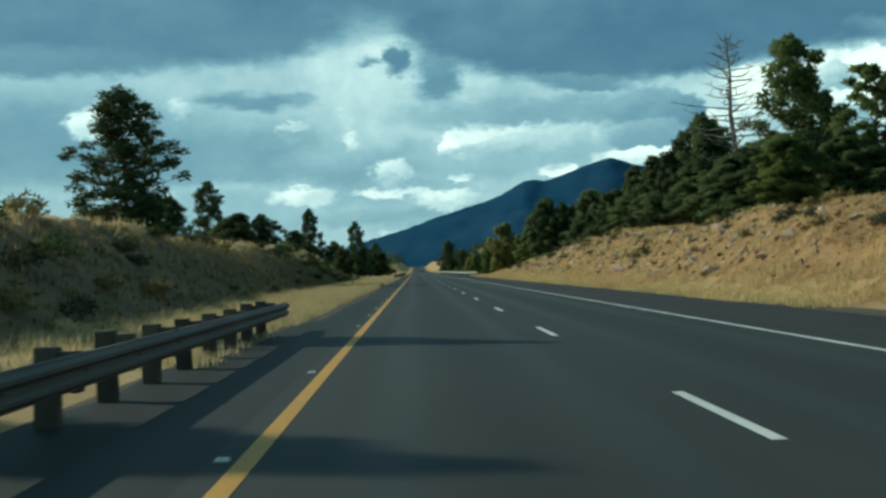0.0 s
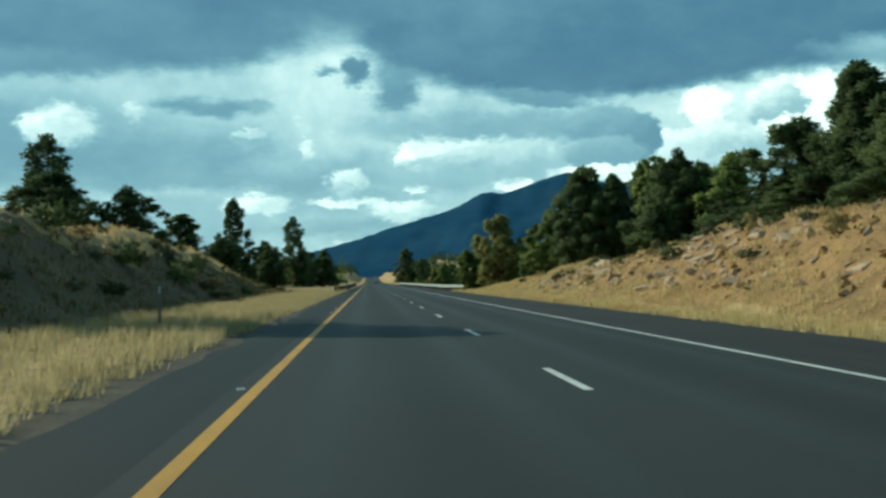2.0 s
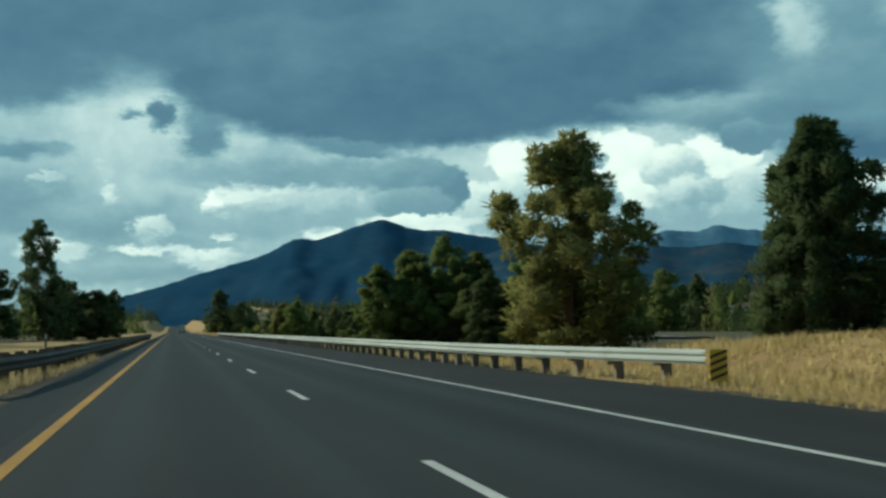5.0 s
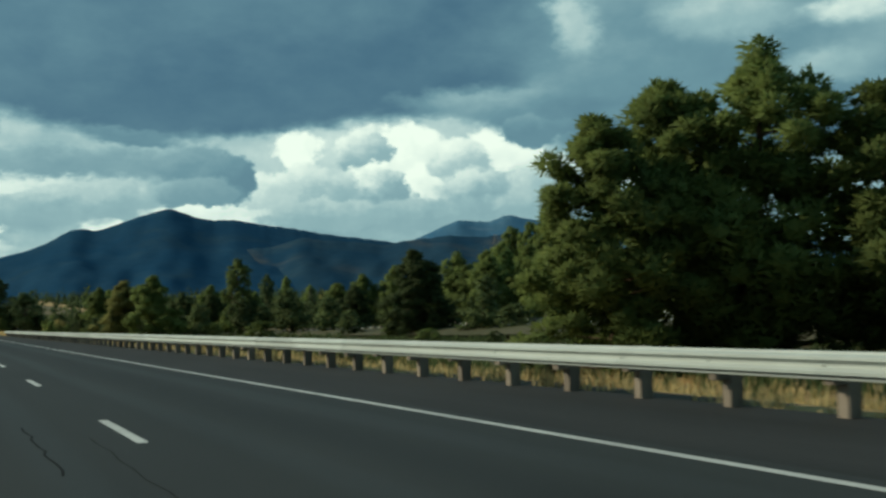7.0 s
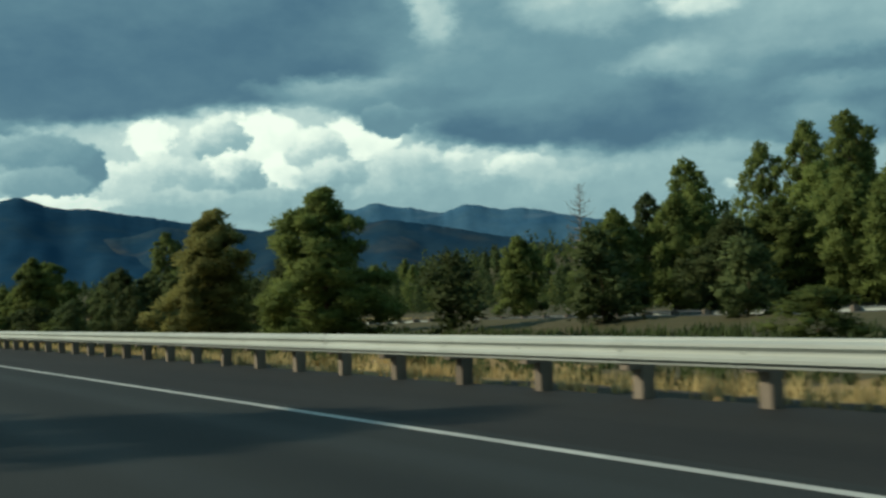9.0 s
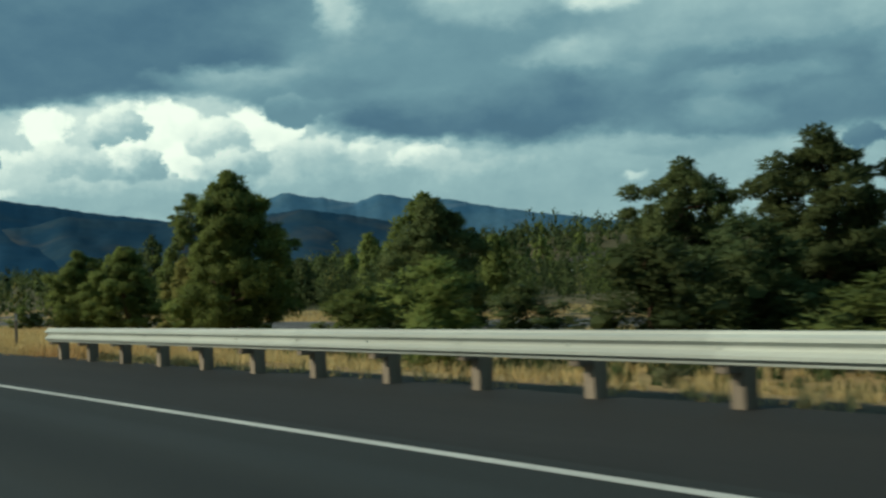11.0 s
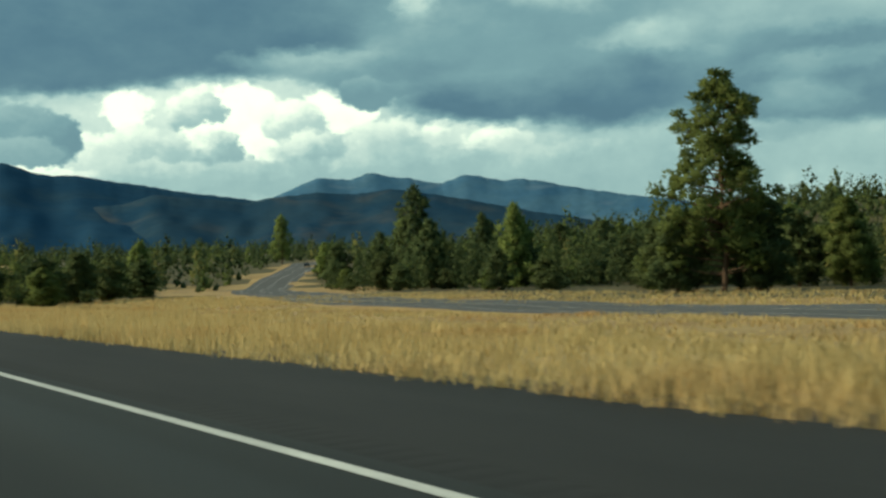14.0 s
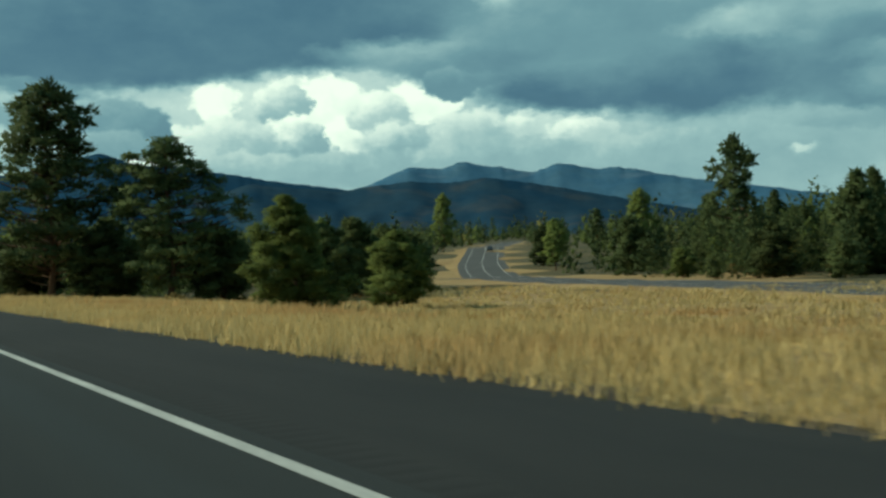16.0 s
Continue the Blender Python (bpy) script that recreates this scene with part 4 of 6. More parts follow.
def leafage(rng, centres, sizes, flat, per, length, width, hub):
    """Clumps of needles: outward-pointing narrow leaves all over an uneven lump round each centre, and a small core inside each."""
    c, s = np.asarray(centres), np.asarray(sizes)
    squash = np.array([1.0, 1.0, flat])
    d = rng.normal(size=(len(c), per, 3))
    d[..., 2] += 0.25
    d /= np.linalg.norm(d, axis=2, keepdims=True)
    # a few knobs make each lump uneven
    knob = rng.normal(size=(len(c), 1, 3))
    bulge = 1 + 0.28 * np.sin(3.1 * (d * knob).sum(2) + rng.uniform(0, 6, (len(c), 1)))
    far = s[:, None] * bulge * rng.uniform(0.5, 1.0, (len(c), per)) ** 0.6
    root = c[:, None, :] + d * far[..., None] * squash
    point = d + rng.normal(0, 0.55, d.shape) + np.array([0, 0, 0.25])
    point /= np.linalg.norm(point, axis=2, keepdims=True)
    side = np.cross(point, rng.normal(size=d.shape))
    side /= np.linalg.norm(side, axis=2, keepdims=True) + 1e-9
    reach = length * rng.uniform(0.6, 1.3, (len(c), per, 1))
    leaf = np.stack([root - side * reach * width, root + side * reach * width, root + point * reach * (1, 1, 0.5 + 0.5 * min(flat, 1))], 2).reshape(-1, 3, 3)
    from_hub = (c - hub) * np.array([1, 1, 0.5])
    from_hub /= np.linalg.norm(from_hub, axis=1, keepdims=True) + 1e-9
    out = (0.75 * d + 0.55 * from_hub[:, None, :]).reshape(-1, 3)
    p, tri = ball_of_triangles()
    v = p[None] * rng.uniform(0.7, 1.2, (len(c), len(p), 1)) * s[:, None, None] * 0.56 * squash + c[:, None, :]
    core_out = (0.7 * p[tri].mean(1)[None] + 0.6 * from_hub[:, None, :]).reshape(-1, 3)
    return np.concatenate([leaf, v[:, tri].reshape(-1, 3, 3)]), np.concatenate([out, core_out])


# crown outline from its foot to its tip, largest reach, height of the foot, clumps, their size, their flatness
CROWNS = {
    "tall": ((0.40, 0.80, 1.0, 0.86, 0.66, 0.25), 2.55, 0.19, 84, 0.50, 0.52),
    "great": ((0.66, 0.95, 1.0, 0.86, 0.62, 0.20), 2.5, 0.13, 150, 0.50, 0.68),
    "young": ((0.80, 1.0, 0.95, 0.78, 0.52, 0.12), 2.15, 0.05, 92, 0.48, 1.20),
    "juniper": ((0.78, 0.96, 1.0, 0.92, 0.70, 0.16), 2.15, 0.05, 96, 0.48, 1.25),
    "bush": ((0.75, 0.95, 1.0, 0.9, 0.7, 0.2), 1.85, 0.06, 34, 0.66, 1.8),
}
# leaves on each clump, their length and half their width against it
DETAIL = {"near": (280, 0.23, 0.20), "mid": (96, 0.36, 0.22), "far": (30, 0.58, 0.25)}


def pine_meshes(kind, seed, detail):
    """Meshes of one tree, ten metres high with a crown some five metres wide, standing at the origin."""
    rng = np.random.default_rng(seed)
    verts, faces = [], []
    H = 10.0
    bend = rng.normal(0, 0.12, (6, 2))
    bend[0] = 0
    knots = [Vector((bend[k][0] * (k > 0), bend[k][1] * (k > 0), H * 0.97 * k / 5)) for k in range(6)]

    def stem(z):
        k = min(int(z / (H * 0.97) * 5), 4)
        t = z / (H * 0.97) * 5 - k
        return knots[k].lerp(knots[k + 1], t)

    radius = {"tall": 0.17, "great": 0.14, "young": 0.12, "juniper": 0.2, "bush": 0.05, "snag": 0.17, "dead": 0.1}[kind]
    for k in range(5):
        limb(verts, faces, knots[k], knots[k + 1], radius * (1 - k * 0.18), radius * (1 - (k + 1) * 0.18), 7)
    if kind not in CROWNS:      # bare limbs that sag and then turn up, with twigs
        count = 60 if kind == "snag" else 44
        for b in range(count):
            u = (b + rng.uniform(0, 0.9)) / count
            ang = b * 2.4 + rng.uniform(-0.5, 0.5)
            reach = 2.9 * float(np.interp(u, (0, 0.25, 0.7, 1), (0.35, 1.0, 0.75, 0.2))) * rng.uniform(0.35, 1.05)
            rise = (0.0 if kind == "snag" else 0.8) + 0.3 * u
            root = stem((0.27 + 0.72 * u) * H * 0.97)
            way = Vector((math.cos(ang), math.sin(ang), rise)).normalized()
            elbow = root + way * reach * 0.55 + Vector((0, 0, rng.uniform(-0.16, 0.06)))
            tip = elbow + (way + Vector((rng.uniform(-0.3, 0.3), rng.uniform(-0.3, 0.3), rng.uniform(0.1, 0.6)))).normalized() * reach * 0.5
            limb(verts, faces, root, elbow, 0.03 + 0.012 * reach, 0.026, 4)
            limb(verts, faces, elbow, tip, 0.026, 0.008, 3)
            for _ in range(4):
                s = root.lerp(elbow, rng.uniform(0.6, 1)) if rng.uniform() < 0.4 else elbow.lerp(tip, rng.uniform(0, 0.8))
                limb(verts, faces, s, s + Vector((rng.uniform(-0.5, 0.5), rng.uniform(-0.5, 0.5), rng.uniform(-0.05, 0.45))), 0.016, 0.005, 3)
        return mesh_from("trunk", verts, faces, (DEAD_WOOD,), smooth=True), None
    outline, widest, low, count, lump, flat = CROWNS[kind]
    centres, sizes = [], []
    lobes = rng.uniform(0, 6.283, 4)
    for b in range(count):
        u = (b + rng.uniform(0, 0.95)) / count
        u = u ** (0.9 if kind == "young" else 1.0)
        ang = b * 2.4 + rng.uniform(-0.6, 0.6)
        edge = widest * float(np.interp(u, (0, 0.15, 0.4, 0.65, 0.85, 1), outline))
        uneven = 1 + 0.18 * math.sin(ang + lobes[0] + 4 * u) + 0.18 * math.sin(2 * ang + lobes[1] - 7 * u) + 0.16 * math.sin(15 * u + lobes[2])
        size = lump * rng.uniform(0.65, 1.3) * (1 - 0.35 * u)
        r = max(0.0, edge * uneven * math.sqrt(rng.uniform(0.25, 1.15)) - 0.5 * size)
        foot = stem((low + (0.985 - low) * u) * H * 0.97 - (0.12 * r if kind not in ("tall", "great") else -0.04 * r) * (low + u))
        p = Vector((foot.x + r * math.cos(ang), foot.y + r * math.sin(ang), (low + (0.955 - low) * u) * H + rng.normal(0, 0.12 if kind == "tall" else 0.18 if kind == "great" else 0.32)))
        centres.append(tuple(p))
        sizes.append(size)
        if r > 0.3 and (kind in ("tall", "great") or b % 2 == 0) and kind != "bush":
            start = stem(max(0.1, p.z - 0.28 * r))
            mid = start.lerp(p, 0.55) + Vector((0, 0, -0.06 * r))
            r0 = 0.02 + 0.014 * r
            limb(verts, faces, start, mid, r0, r0 * 0.7, 3)
            limb(verts, faces, mid, p, r0 * 0.7, 0.01, 3)
    for b in range({"tall": 8, "great": 14, "bush": 6}.get(kind, 20)):       # inner clumps along the stem
        u = rng.uniform(0.05, 0.9)
        p = stem((low + (0.95 - low) * u) * H * 0.97)
        a, r = rng.uniform(0, 6.283), rng.uniform(0.1, 0.5) * widest * (1 - u)
        centres.append((p.x + r * math.cos(a), p.y + r * math.sin(a), p.z))
        sizes.append(lump * rng.uniform(0.8, 1.15) * (1 - 0.4 * u))
    wood = mesh_from("trunk", verts, faces, (BARK,), smooth=True)
    per, length, width = DETAIL[detail]
    if kind == "great":         # a tall tree has more and smaller clumps
        per, length = int(per * 0.8), length * 0.72
    return wood, leafage(rng, centres, sizes, flat, per, length, width, np.array([0, 0, H * (0.35 + 0.3 * low)]))


WOODS = {}


def tree(kind, x, y, top, width, mat=None, label="", seed=None, category="tree", base=None):
    """A tree of one of the kinds, rooted in the ground, its tip at height top, its crown that wide."""
    rng = random.Random(int(x * 13 + y * 7))
    z = height(x, y) - 0.05 if base is None else base
    variety = ("great" if kind == "tall" and top - z > 13.5 else kind, (seed if seed is not None else rng.randrange(4)))
    away = abs(x) * (2.3 if x < 0 else 1.8 if y < 200 else 1.2) + 0.8 * max(0, y - 560)
    needles = "near" if away < 42 and kind != "bush" else "mid" if away < (30 if kind == "bush" else 112) else "far"
    key = (variety, needles, mat.name if mat else "")
    if key not in WOODS:
        wood, crown = pine_meshes(variety[0], hash_of(variety), needles)
        WOODS[key] = (wood, triangles("crown", crown[0], mat or PINE, crown[1]) if crown is not None else None)
    wood, crown = WOODS[key]
    names = {"tall": "pine_tree", "young": "young_pine_tree", "juniper": "juniper_tree", "bush": "juniper_bush", "snag": "dead_tree", "dead": "leafless_tree"}
    defaults = {"tall": "tall green ponderosa pine with layered open crown", "young": "dense bushy young pine branched to the ground", "juniper": "rounded dark green juniper", "bush": "low rounded green juniper bush", "snag": "bare grey dead pine with stubby branches", "dead": "leafless tree with fine upright twigs"}
    thing = tagged(new(names[kind]), label or defaults[kind], category)
    h = (top - z) / 10.0
    w = width / {"tall": 5.2, "snag": 5.2, "dead": 5.2}.get(kind, 4.5)
    thing.location, thing.rotation_euler, thing.scale = (x, y, z), (0, 0, rng.uniform(0, 6.28)), (w, w, h)
    put("trunk", wood, thing)
    if crown:
        put("crown", crown, thing)
    return thing


def hash_of(variety):
    return {"tall": 100, "great": 700, "young": 200, "juniper": 300, "bush": 600, "snag": 400, "dead": 500}[variety[0]] + variety[1]


def clear_of_roads(x, y):
    if y > 600 or x > 30:
        for a, b in zip(FRONT, FRONT[1:]):
            p, q = Vector(a), Vector(b)
            t = max(0, min(1, (Vector((x, y)) - p).dot(q - p) / (q - p).length_squared))
            if (p.lerp(q, t) - Vector((x, y))).length < (12.5 if y > 640 else 11):
                return False
    return True


# tall pines
for x, y, top, w in ((26.2, 169, 13.7, 5.2), (31, 87.7, 20.9, 8.5), (27.4, 102.5, 16, 6.5), (-31.4, 103.5, 20.6, 10.5), (-38.9, 190, 18.4, 7.5), (-33, 315, 20.4, 7.8), (-20, 324, 16.6, 7.0),
                     (-25, 632, 18.3, 8), (79, 382, 14.7, 6.5), (100, 418, 13, 5.5), (75.6, 539.8, 18.8, 10.4), (159.5, 734.6, 17.5, 8), (194, 889, 28, 9), (131.7, 728, 10.8, 6)):
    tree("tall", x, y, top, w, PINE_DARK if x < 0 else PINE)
for x, y, top, w, v in ((17, 636.6, 18.2, 12, 0), (25.2, 629.4, 12.9, 10, 2)):
    tree("tall", x, y, top, w, PINE_DARK, "full dark ponderosa pine at the meadow's end", v)
for x, y, top, w in ((74, 367.8, 14.3, 5.0), (74, 363, 15.5, 6.0), (72, 356.9, 15.1, 6.5), (78, 353, 14.6, 6.0)):
    tree("tall", x, y, top, w, PINE, "tall slender ponderosa pine beyond the side road")
for x, y, top, w in ((23, 150, 11.4, 5.5), (21, 119.3, 9.8, 5.5), (23, 115.9, 11.4, 6), (24, 111.5, 12.7, 6), (23, 97.1, 12.2, 5.5), (26, 99.9, 15.2, 6.5), (22, 71.2, 9.2, 6), (20.5, 70, 8.8, 5), (24, 92, 10.5, 6)):
    tree("juniper", x, y, top, w, PINE_DARK, "dense dark green pine above the cut bank")
tree("young", 18.5, 53.5, 8.2, 5.0, PINE, "pale green bushy pine on the edge of the cut bank")
tree("young", 22.5, 55.2, 8.4, 5.0, PINE_DARK)
tree("young", 24.5, 54, 7.6, 5.0, PINE_DARK)
for x, y, top, w in ((55, 349.5, 6.9, 5.5), (60, 362.3, 9.1, 6), (60, 371.3, 7.6, 5.5), (62, 346.9, 7.8, 6)):
    tree("juniper", x, y, top, w, PINE, "bushy bright green pine beyond the side road")
tree("tall", 118, 661, 19.4, 9.0, PINE_DARK, "tall thick-crowned dark ponderosa pine", 1)
tree("tall", 36, 95, 17, 6, PINE_DARK)
tree("tall", 33.5, 77, 16.5, 6, PINE)
tree("tall", 76.5, 360, 13.6, 6.5, PINE)
tree("tall", 88, 398, 13.0, 6, PINE_DARK)
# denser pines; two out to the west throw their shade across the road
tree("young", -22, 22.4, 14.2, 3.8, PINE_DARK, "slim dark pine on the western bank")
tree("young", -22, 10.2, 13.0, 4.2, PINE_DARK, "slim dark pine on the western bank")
for x, y, top, w, m in ((22.4, 168, 10.6, 4.2, PINE_DARK), (26.5, 147.5, 11.3, 5.6, PINE), (30, 110, 11.5, 6, PINE_DARK), (34, 121, 11, 6, PINE), (28.5, 91, 11.5, 6, PINE_DARK), (26, 83, 10.5, 5.5, PINE), (23.5, 68, 9.8, 5.5, PINE), (60, 350, 9.8, 6, PINE), (55, 344, 8.6, 5, PINE), (65, 353, 9.4, 5.5, PINE), (52, 338, 7.5, 5, PINE), (58, 332, 7.5, 5, PINE), (20.5, 164, 11.2, 4.6, PINE_DARK), (22.6, 115, 12.2, 5.4, PINE_DARK), (24.7, 93, 13.6, 5.5, PINE_DARK), (17.9, 196, 7.9, 3.6, PINE_DARK), (17.5, 180, 8.9, 6.0, PINE),
                        (15.4, 259, 6.9, 5.2, PINE), (18.4, 259.5, 8.2, 6.0, PINE), (24.0, 256.5, 7.6, 6.2, PINE), (24, 243, 7.2, 4.6, PINE), (28.4, 303, 5.9, 4.8, PINE_DARK), (16.7, 338.6, 5.75, 5.0, PINE),
                        (14.9, 346.3, 5.4, 4.8, PINE_YELLOW), (66.4, 322, 11.4, 5.8, PINE), (82, 331, 9.7, 5, PINE_DARK), (43, 352, 6.3, 4.0, PINE), (38, 346.6, 5.1, 3.6, PINE), (46, 350, 7.2, 3.8, PINE), (50, 352, 7.0, 4.2, PINE), (43, 362, 5.5, 3.6, PINE),
                        (21.8, 415.5, 7.2, 5.2, PINE), (42.7, 429, 7.8, 5.2, PINE), (29.75, 596.5, 3.5, 4.4, PINE),
                        (15.8, 576.5, 3.95, 3.6, PINE), (110, 640, 7.5, 5, PINE_DARK), (104, 668, 8.0, 6, PINE_DARK), (126, 668, 9, 6, PINE), (140, 745, 10, 6, PINE_DARK), (-36, 146, 12.6, 6, PINE_DARK), (-28, 152, 10.4, 7, PINE_DARK), (-37, 112, 9, 5, PINE_DARK), (-28, 99, 9.3, 5, PINE_DARK)):
    tree("young", x, y, top, w, m, "yellowing bushy pine standing in dry grass" if m is PINE_YELLOW else "")
for x, y, top, w in ((20.5, 100, 7.5, 5.5), (23, 108, 8.5, 6), (21.5, 84, 8, 5.5), (25, 88, 10, 6), (22.5, 74, 8.5, 5), (20.5, 66, 7.5, 5), (26, 70, 10, 6), (24, 122, 8, 6)):
    tree("juniper", x, y, top, w, PINE_DARK, "dark bushy pine above the cut bank")
for x, y, top, w in ((24, 160, 10.6, 5.5), (27, 163, 12.4, 6), (23, 155, 9.6, 5), (30, 166, 12.5, 6), (25.5, 172, 13.0, 5.5), (24, 190, 11, 6.5), (22, 181, 10, 6), (20.5, 176, 9.4, 5), (27, 196, 12.5, 6), (23, 203, 9.5, 6)):
    tree("young", x, y, top, w, PINE_DARK, "dense dark pine crowding the bank's top")
tree("juniper", 15.7, 211.6, 10.1, 6.8, PINE_YELLOW, "pale yellow-green round-topped pine at the rail's end")
tree("juniper", 19.0, 171.5, 7.6, 4.4, PINE_YELLOW, "yellowing round pine among darker trees")
tree("bush", 19.2, 452, 2.3, 4.6, STRAW_PINE, "straw-coloured flat-topped bush with dark twigs")
tree("juniper", 25.5, 428.5, 3.6, 3.6, PINE_YELLOW, "yellowing bush beside pines")
tree("juniper", 18.4, 166, 11.9, 6.6, PINE_DARK, "full rounded dark green pine")
for x, y, top, w in ((21, 258.7, 9.0, 6.2), (24.6, 444, 4.75, 5.0), (24, 434.5, 4.6, 4.6), (71.0, 352, 10, 7)):
    tree("juniper", x, y, top, w, PINE, "full rounded green pine")
tree("juniper", 24.6, 420.0, 6.8, 5.6, PINE, "broad bushy bright green pine in dry grass")
tree("bush", 28.4, 460, 3.7, 3.4, JUNIPER, "round dark green bush standing in dry grass")
tree("bush", 20.4, 458.6, 2.05, 3.4, STRAW_PINE, "yellowing low bush standing in dry grass")
for x, y, top, w in ((50, 314, 6.6, 5), (56, 307, 6.0, 5), (60, 318, 7.8, 5.6), (53, 328, 6.8, 5), (62, 330, 8.4, 5.6), (66, 310, 9.2, 6)):
    tree("juniper", x, y, top, w, PINE, "full yellow-green pine beyond the side road")
tree("bush", 32, 484.3, 1.25, 3.0, PINE, "round green bush in the dry meadow")
tree("bush", 33.2, 483.6, 0.75, 2.2, JUNIPER, "round dark bush in the dry meadow")
tree("juniper", 78.8, 538.4, 7.6, 6.5, PINE_DARK)
tree("juniper", 73.6, 543.5, 6.4, 5, PINE_DARK)
# junipers
for x, y, top, w in ((126, 690, 6.0, 6), (133, 701, 7, 6), (124, 676, 5, 5.5), (139, 690, 8, 6), (147, 722, 9, 6), (152, 700, 9, 6), (20.5, 148.5, 7.0, 4.6), (23.4, 141, 6.6, 5.0), (27, 136, 6.2, 5), (21, 128, 5.6, 4.6), (19.4, 120, 6.4, 4.6), (24, 124, 6.4, 5), (19.5, 104, 8.2, 5.6), (22, 97, 9.2, 6), (18.8, 88, 7.4, 4.6), (21, 80, 8.4, 5), (27, 76, 10, 6), (16.6, 110, 5.4, 3), (22, 152, 7.6, 5),
                     (-29, 186, 11.6, 8), (-34, 182, 11.0, 7), (-24, 190, 9.0, 6), (-26, 317, 10.4, 9), (-18, 327, 8.8, 8), (-13, 330, 7, 6), (-33, 322, 9.6, 8), (-19, 344, 8, 8), (-14, 380, 8, 7), (-18, 420, 9, 8), (-30, 470, 8, 7), (-33, 540, 9, 8), (-20, 262, 7, 6), (-26, 240, 8, 7), (-31, 280, 9.5, 8),
                     (21.5, 246, 5.2, 4.4), (27, 250, 5.8, 4.4), (33, 318, 3.2, 3.6), (27, 345.6, 3.5, 3.6), (30, 338, 4.0, 4.0), (31.5, 331, 3.4, 3.0), (36, 336, 4.4, 4), (24, 352, 3.2, 3.2), (21, 362, 3.4, 3.2), (30, 372, 4.6, 4.4), (22, 384, 4.4, 4.4), (31, 396, 5.4, 5), (28, 408, 5.2, 4.6), (34, 415, 5, 4.4),
                     (16, 642, 5.0, 6), (21, 634, 5.5, 6), (30, 630, 5.2, 6), (36, 622, 5.0, 5.4), (43, 632, 6, 6), (50, 640, 5.5, 6), (58, 650, 5, 6), (24, 646, 7, 6), (92, 628, 5, 5.4), (100, 622, 6, 6), (108, 616, 6, 6), (120, 600, 6.5, 6), (132, 612, 7, 6), (88, 560, 6, 6), (96, 548, 6.4, 6), (104, 566, 7, 6)):
    tree("bush" if top - height(x, y) < 4.2 and x > 0 else "juniper", x, y, top, w, JUNIPER)
# odd trees between the two guardrails and beyond the side road
scatter = random.Random(31)
for _ in range(84):
    x, y = scatter.uniform(11.5, 31.5), scatter.uniform(262, 394)
    if min(math.hypot(x - 16.7, y - 338.6), math.hypot(x - 14.9, y - 346.3)) > 5 and not (x < 16 and y < 335) and not (x > 15 and 306 < y < 362 and scatter.random() < 0.8) and not (x > 13 and y < 304):
        tree("bush", x, y, height(x, y) + scatter.uniform(1.4, 3.4), scatter.uniform(2.2, 3.8), scatter.choice((JUNIPER, JUNIPER, PINE, PINE_DARK)), "low green juniper behind the guardrail")
for _ in range(52):
    x, y = scatter.uniform(88, 250), scatter.uniform(480, 780)
    if math.hypot(x - 75, y - 540) < 16 or math.hypot(x - 118, y - 661) < 10 or not all(math.hypot(x - a, y - b) > 24 for a, b in FRONT) or (x > 120 and abs((y - 418) - 0.797 * (x - 1)) < 12):
        continue
    tree(scatter.choice(("tall", "young", "young")), x, y, height(x, y) + scatter.uniform(8, 13), scatter.uniform(4.5, 7), scatter.choice((PINE, PINE_DARK, PINE_DARK)))
for _ in range(44):
    x, y = scatter.uniform(84, 118), scatter.uniform(548, 650)
    if clear_of_roads(x, y):
        tree(scatter.choice(("bush", "juniper")), x, y, height(x, y) + scatter.uniform(2.2, 5.2), scatter.uniform(3, 5.5), scatter.choice((JUNIPER, JUNIPER, PINE_DARK, PINE)), "small green juniper at the meadow's far edge")
for _ in range(9):
    x, y = scatter.uniform(24.5, 32.3), scatter.uniform(268, 312)
    tree("bush", x, y, height(x, y) + scatter.uniform(0.45, 0.85), scatter.uniform(1.2, 2.2), scatter.choice((JUNIPER, PINE, PINE_YELLOW)), "low green bush below the side road's rail")
for x, y, up, w in ((31.2, 288.5, 1.5, 2.6), (31.0, 293.5, 1.9, 3.0), (31.4, 298.5, 1.6, 2.8), (30.8, 303.5, 2.0, 3.2), (30.2, 296, 3.6, 3.4)):
    tree("bush", x, y, height(x, y) + up, w, JUNIPER, "green bush standing before the side road's rail")
# dead and leafless trees
tree("snag", 21, 72, 18.0, 9.5)
tree("snag", 95, 418.9, 17.0, 6.5)
tree("snag", 108, 380, 14.0, 5)
tree("snag", 129.5, 640.5, 13.2, 5)
tree("snag", 116, 371, 13, 5)
tree("dead", 17.3, 173, 10.4, 4.0)


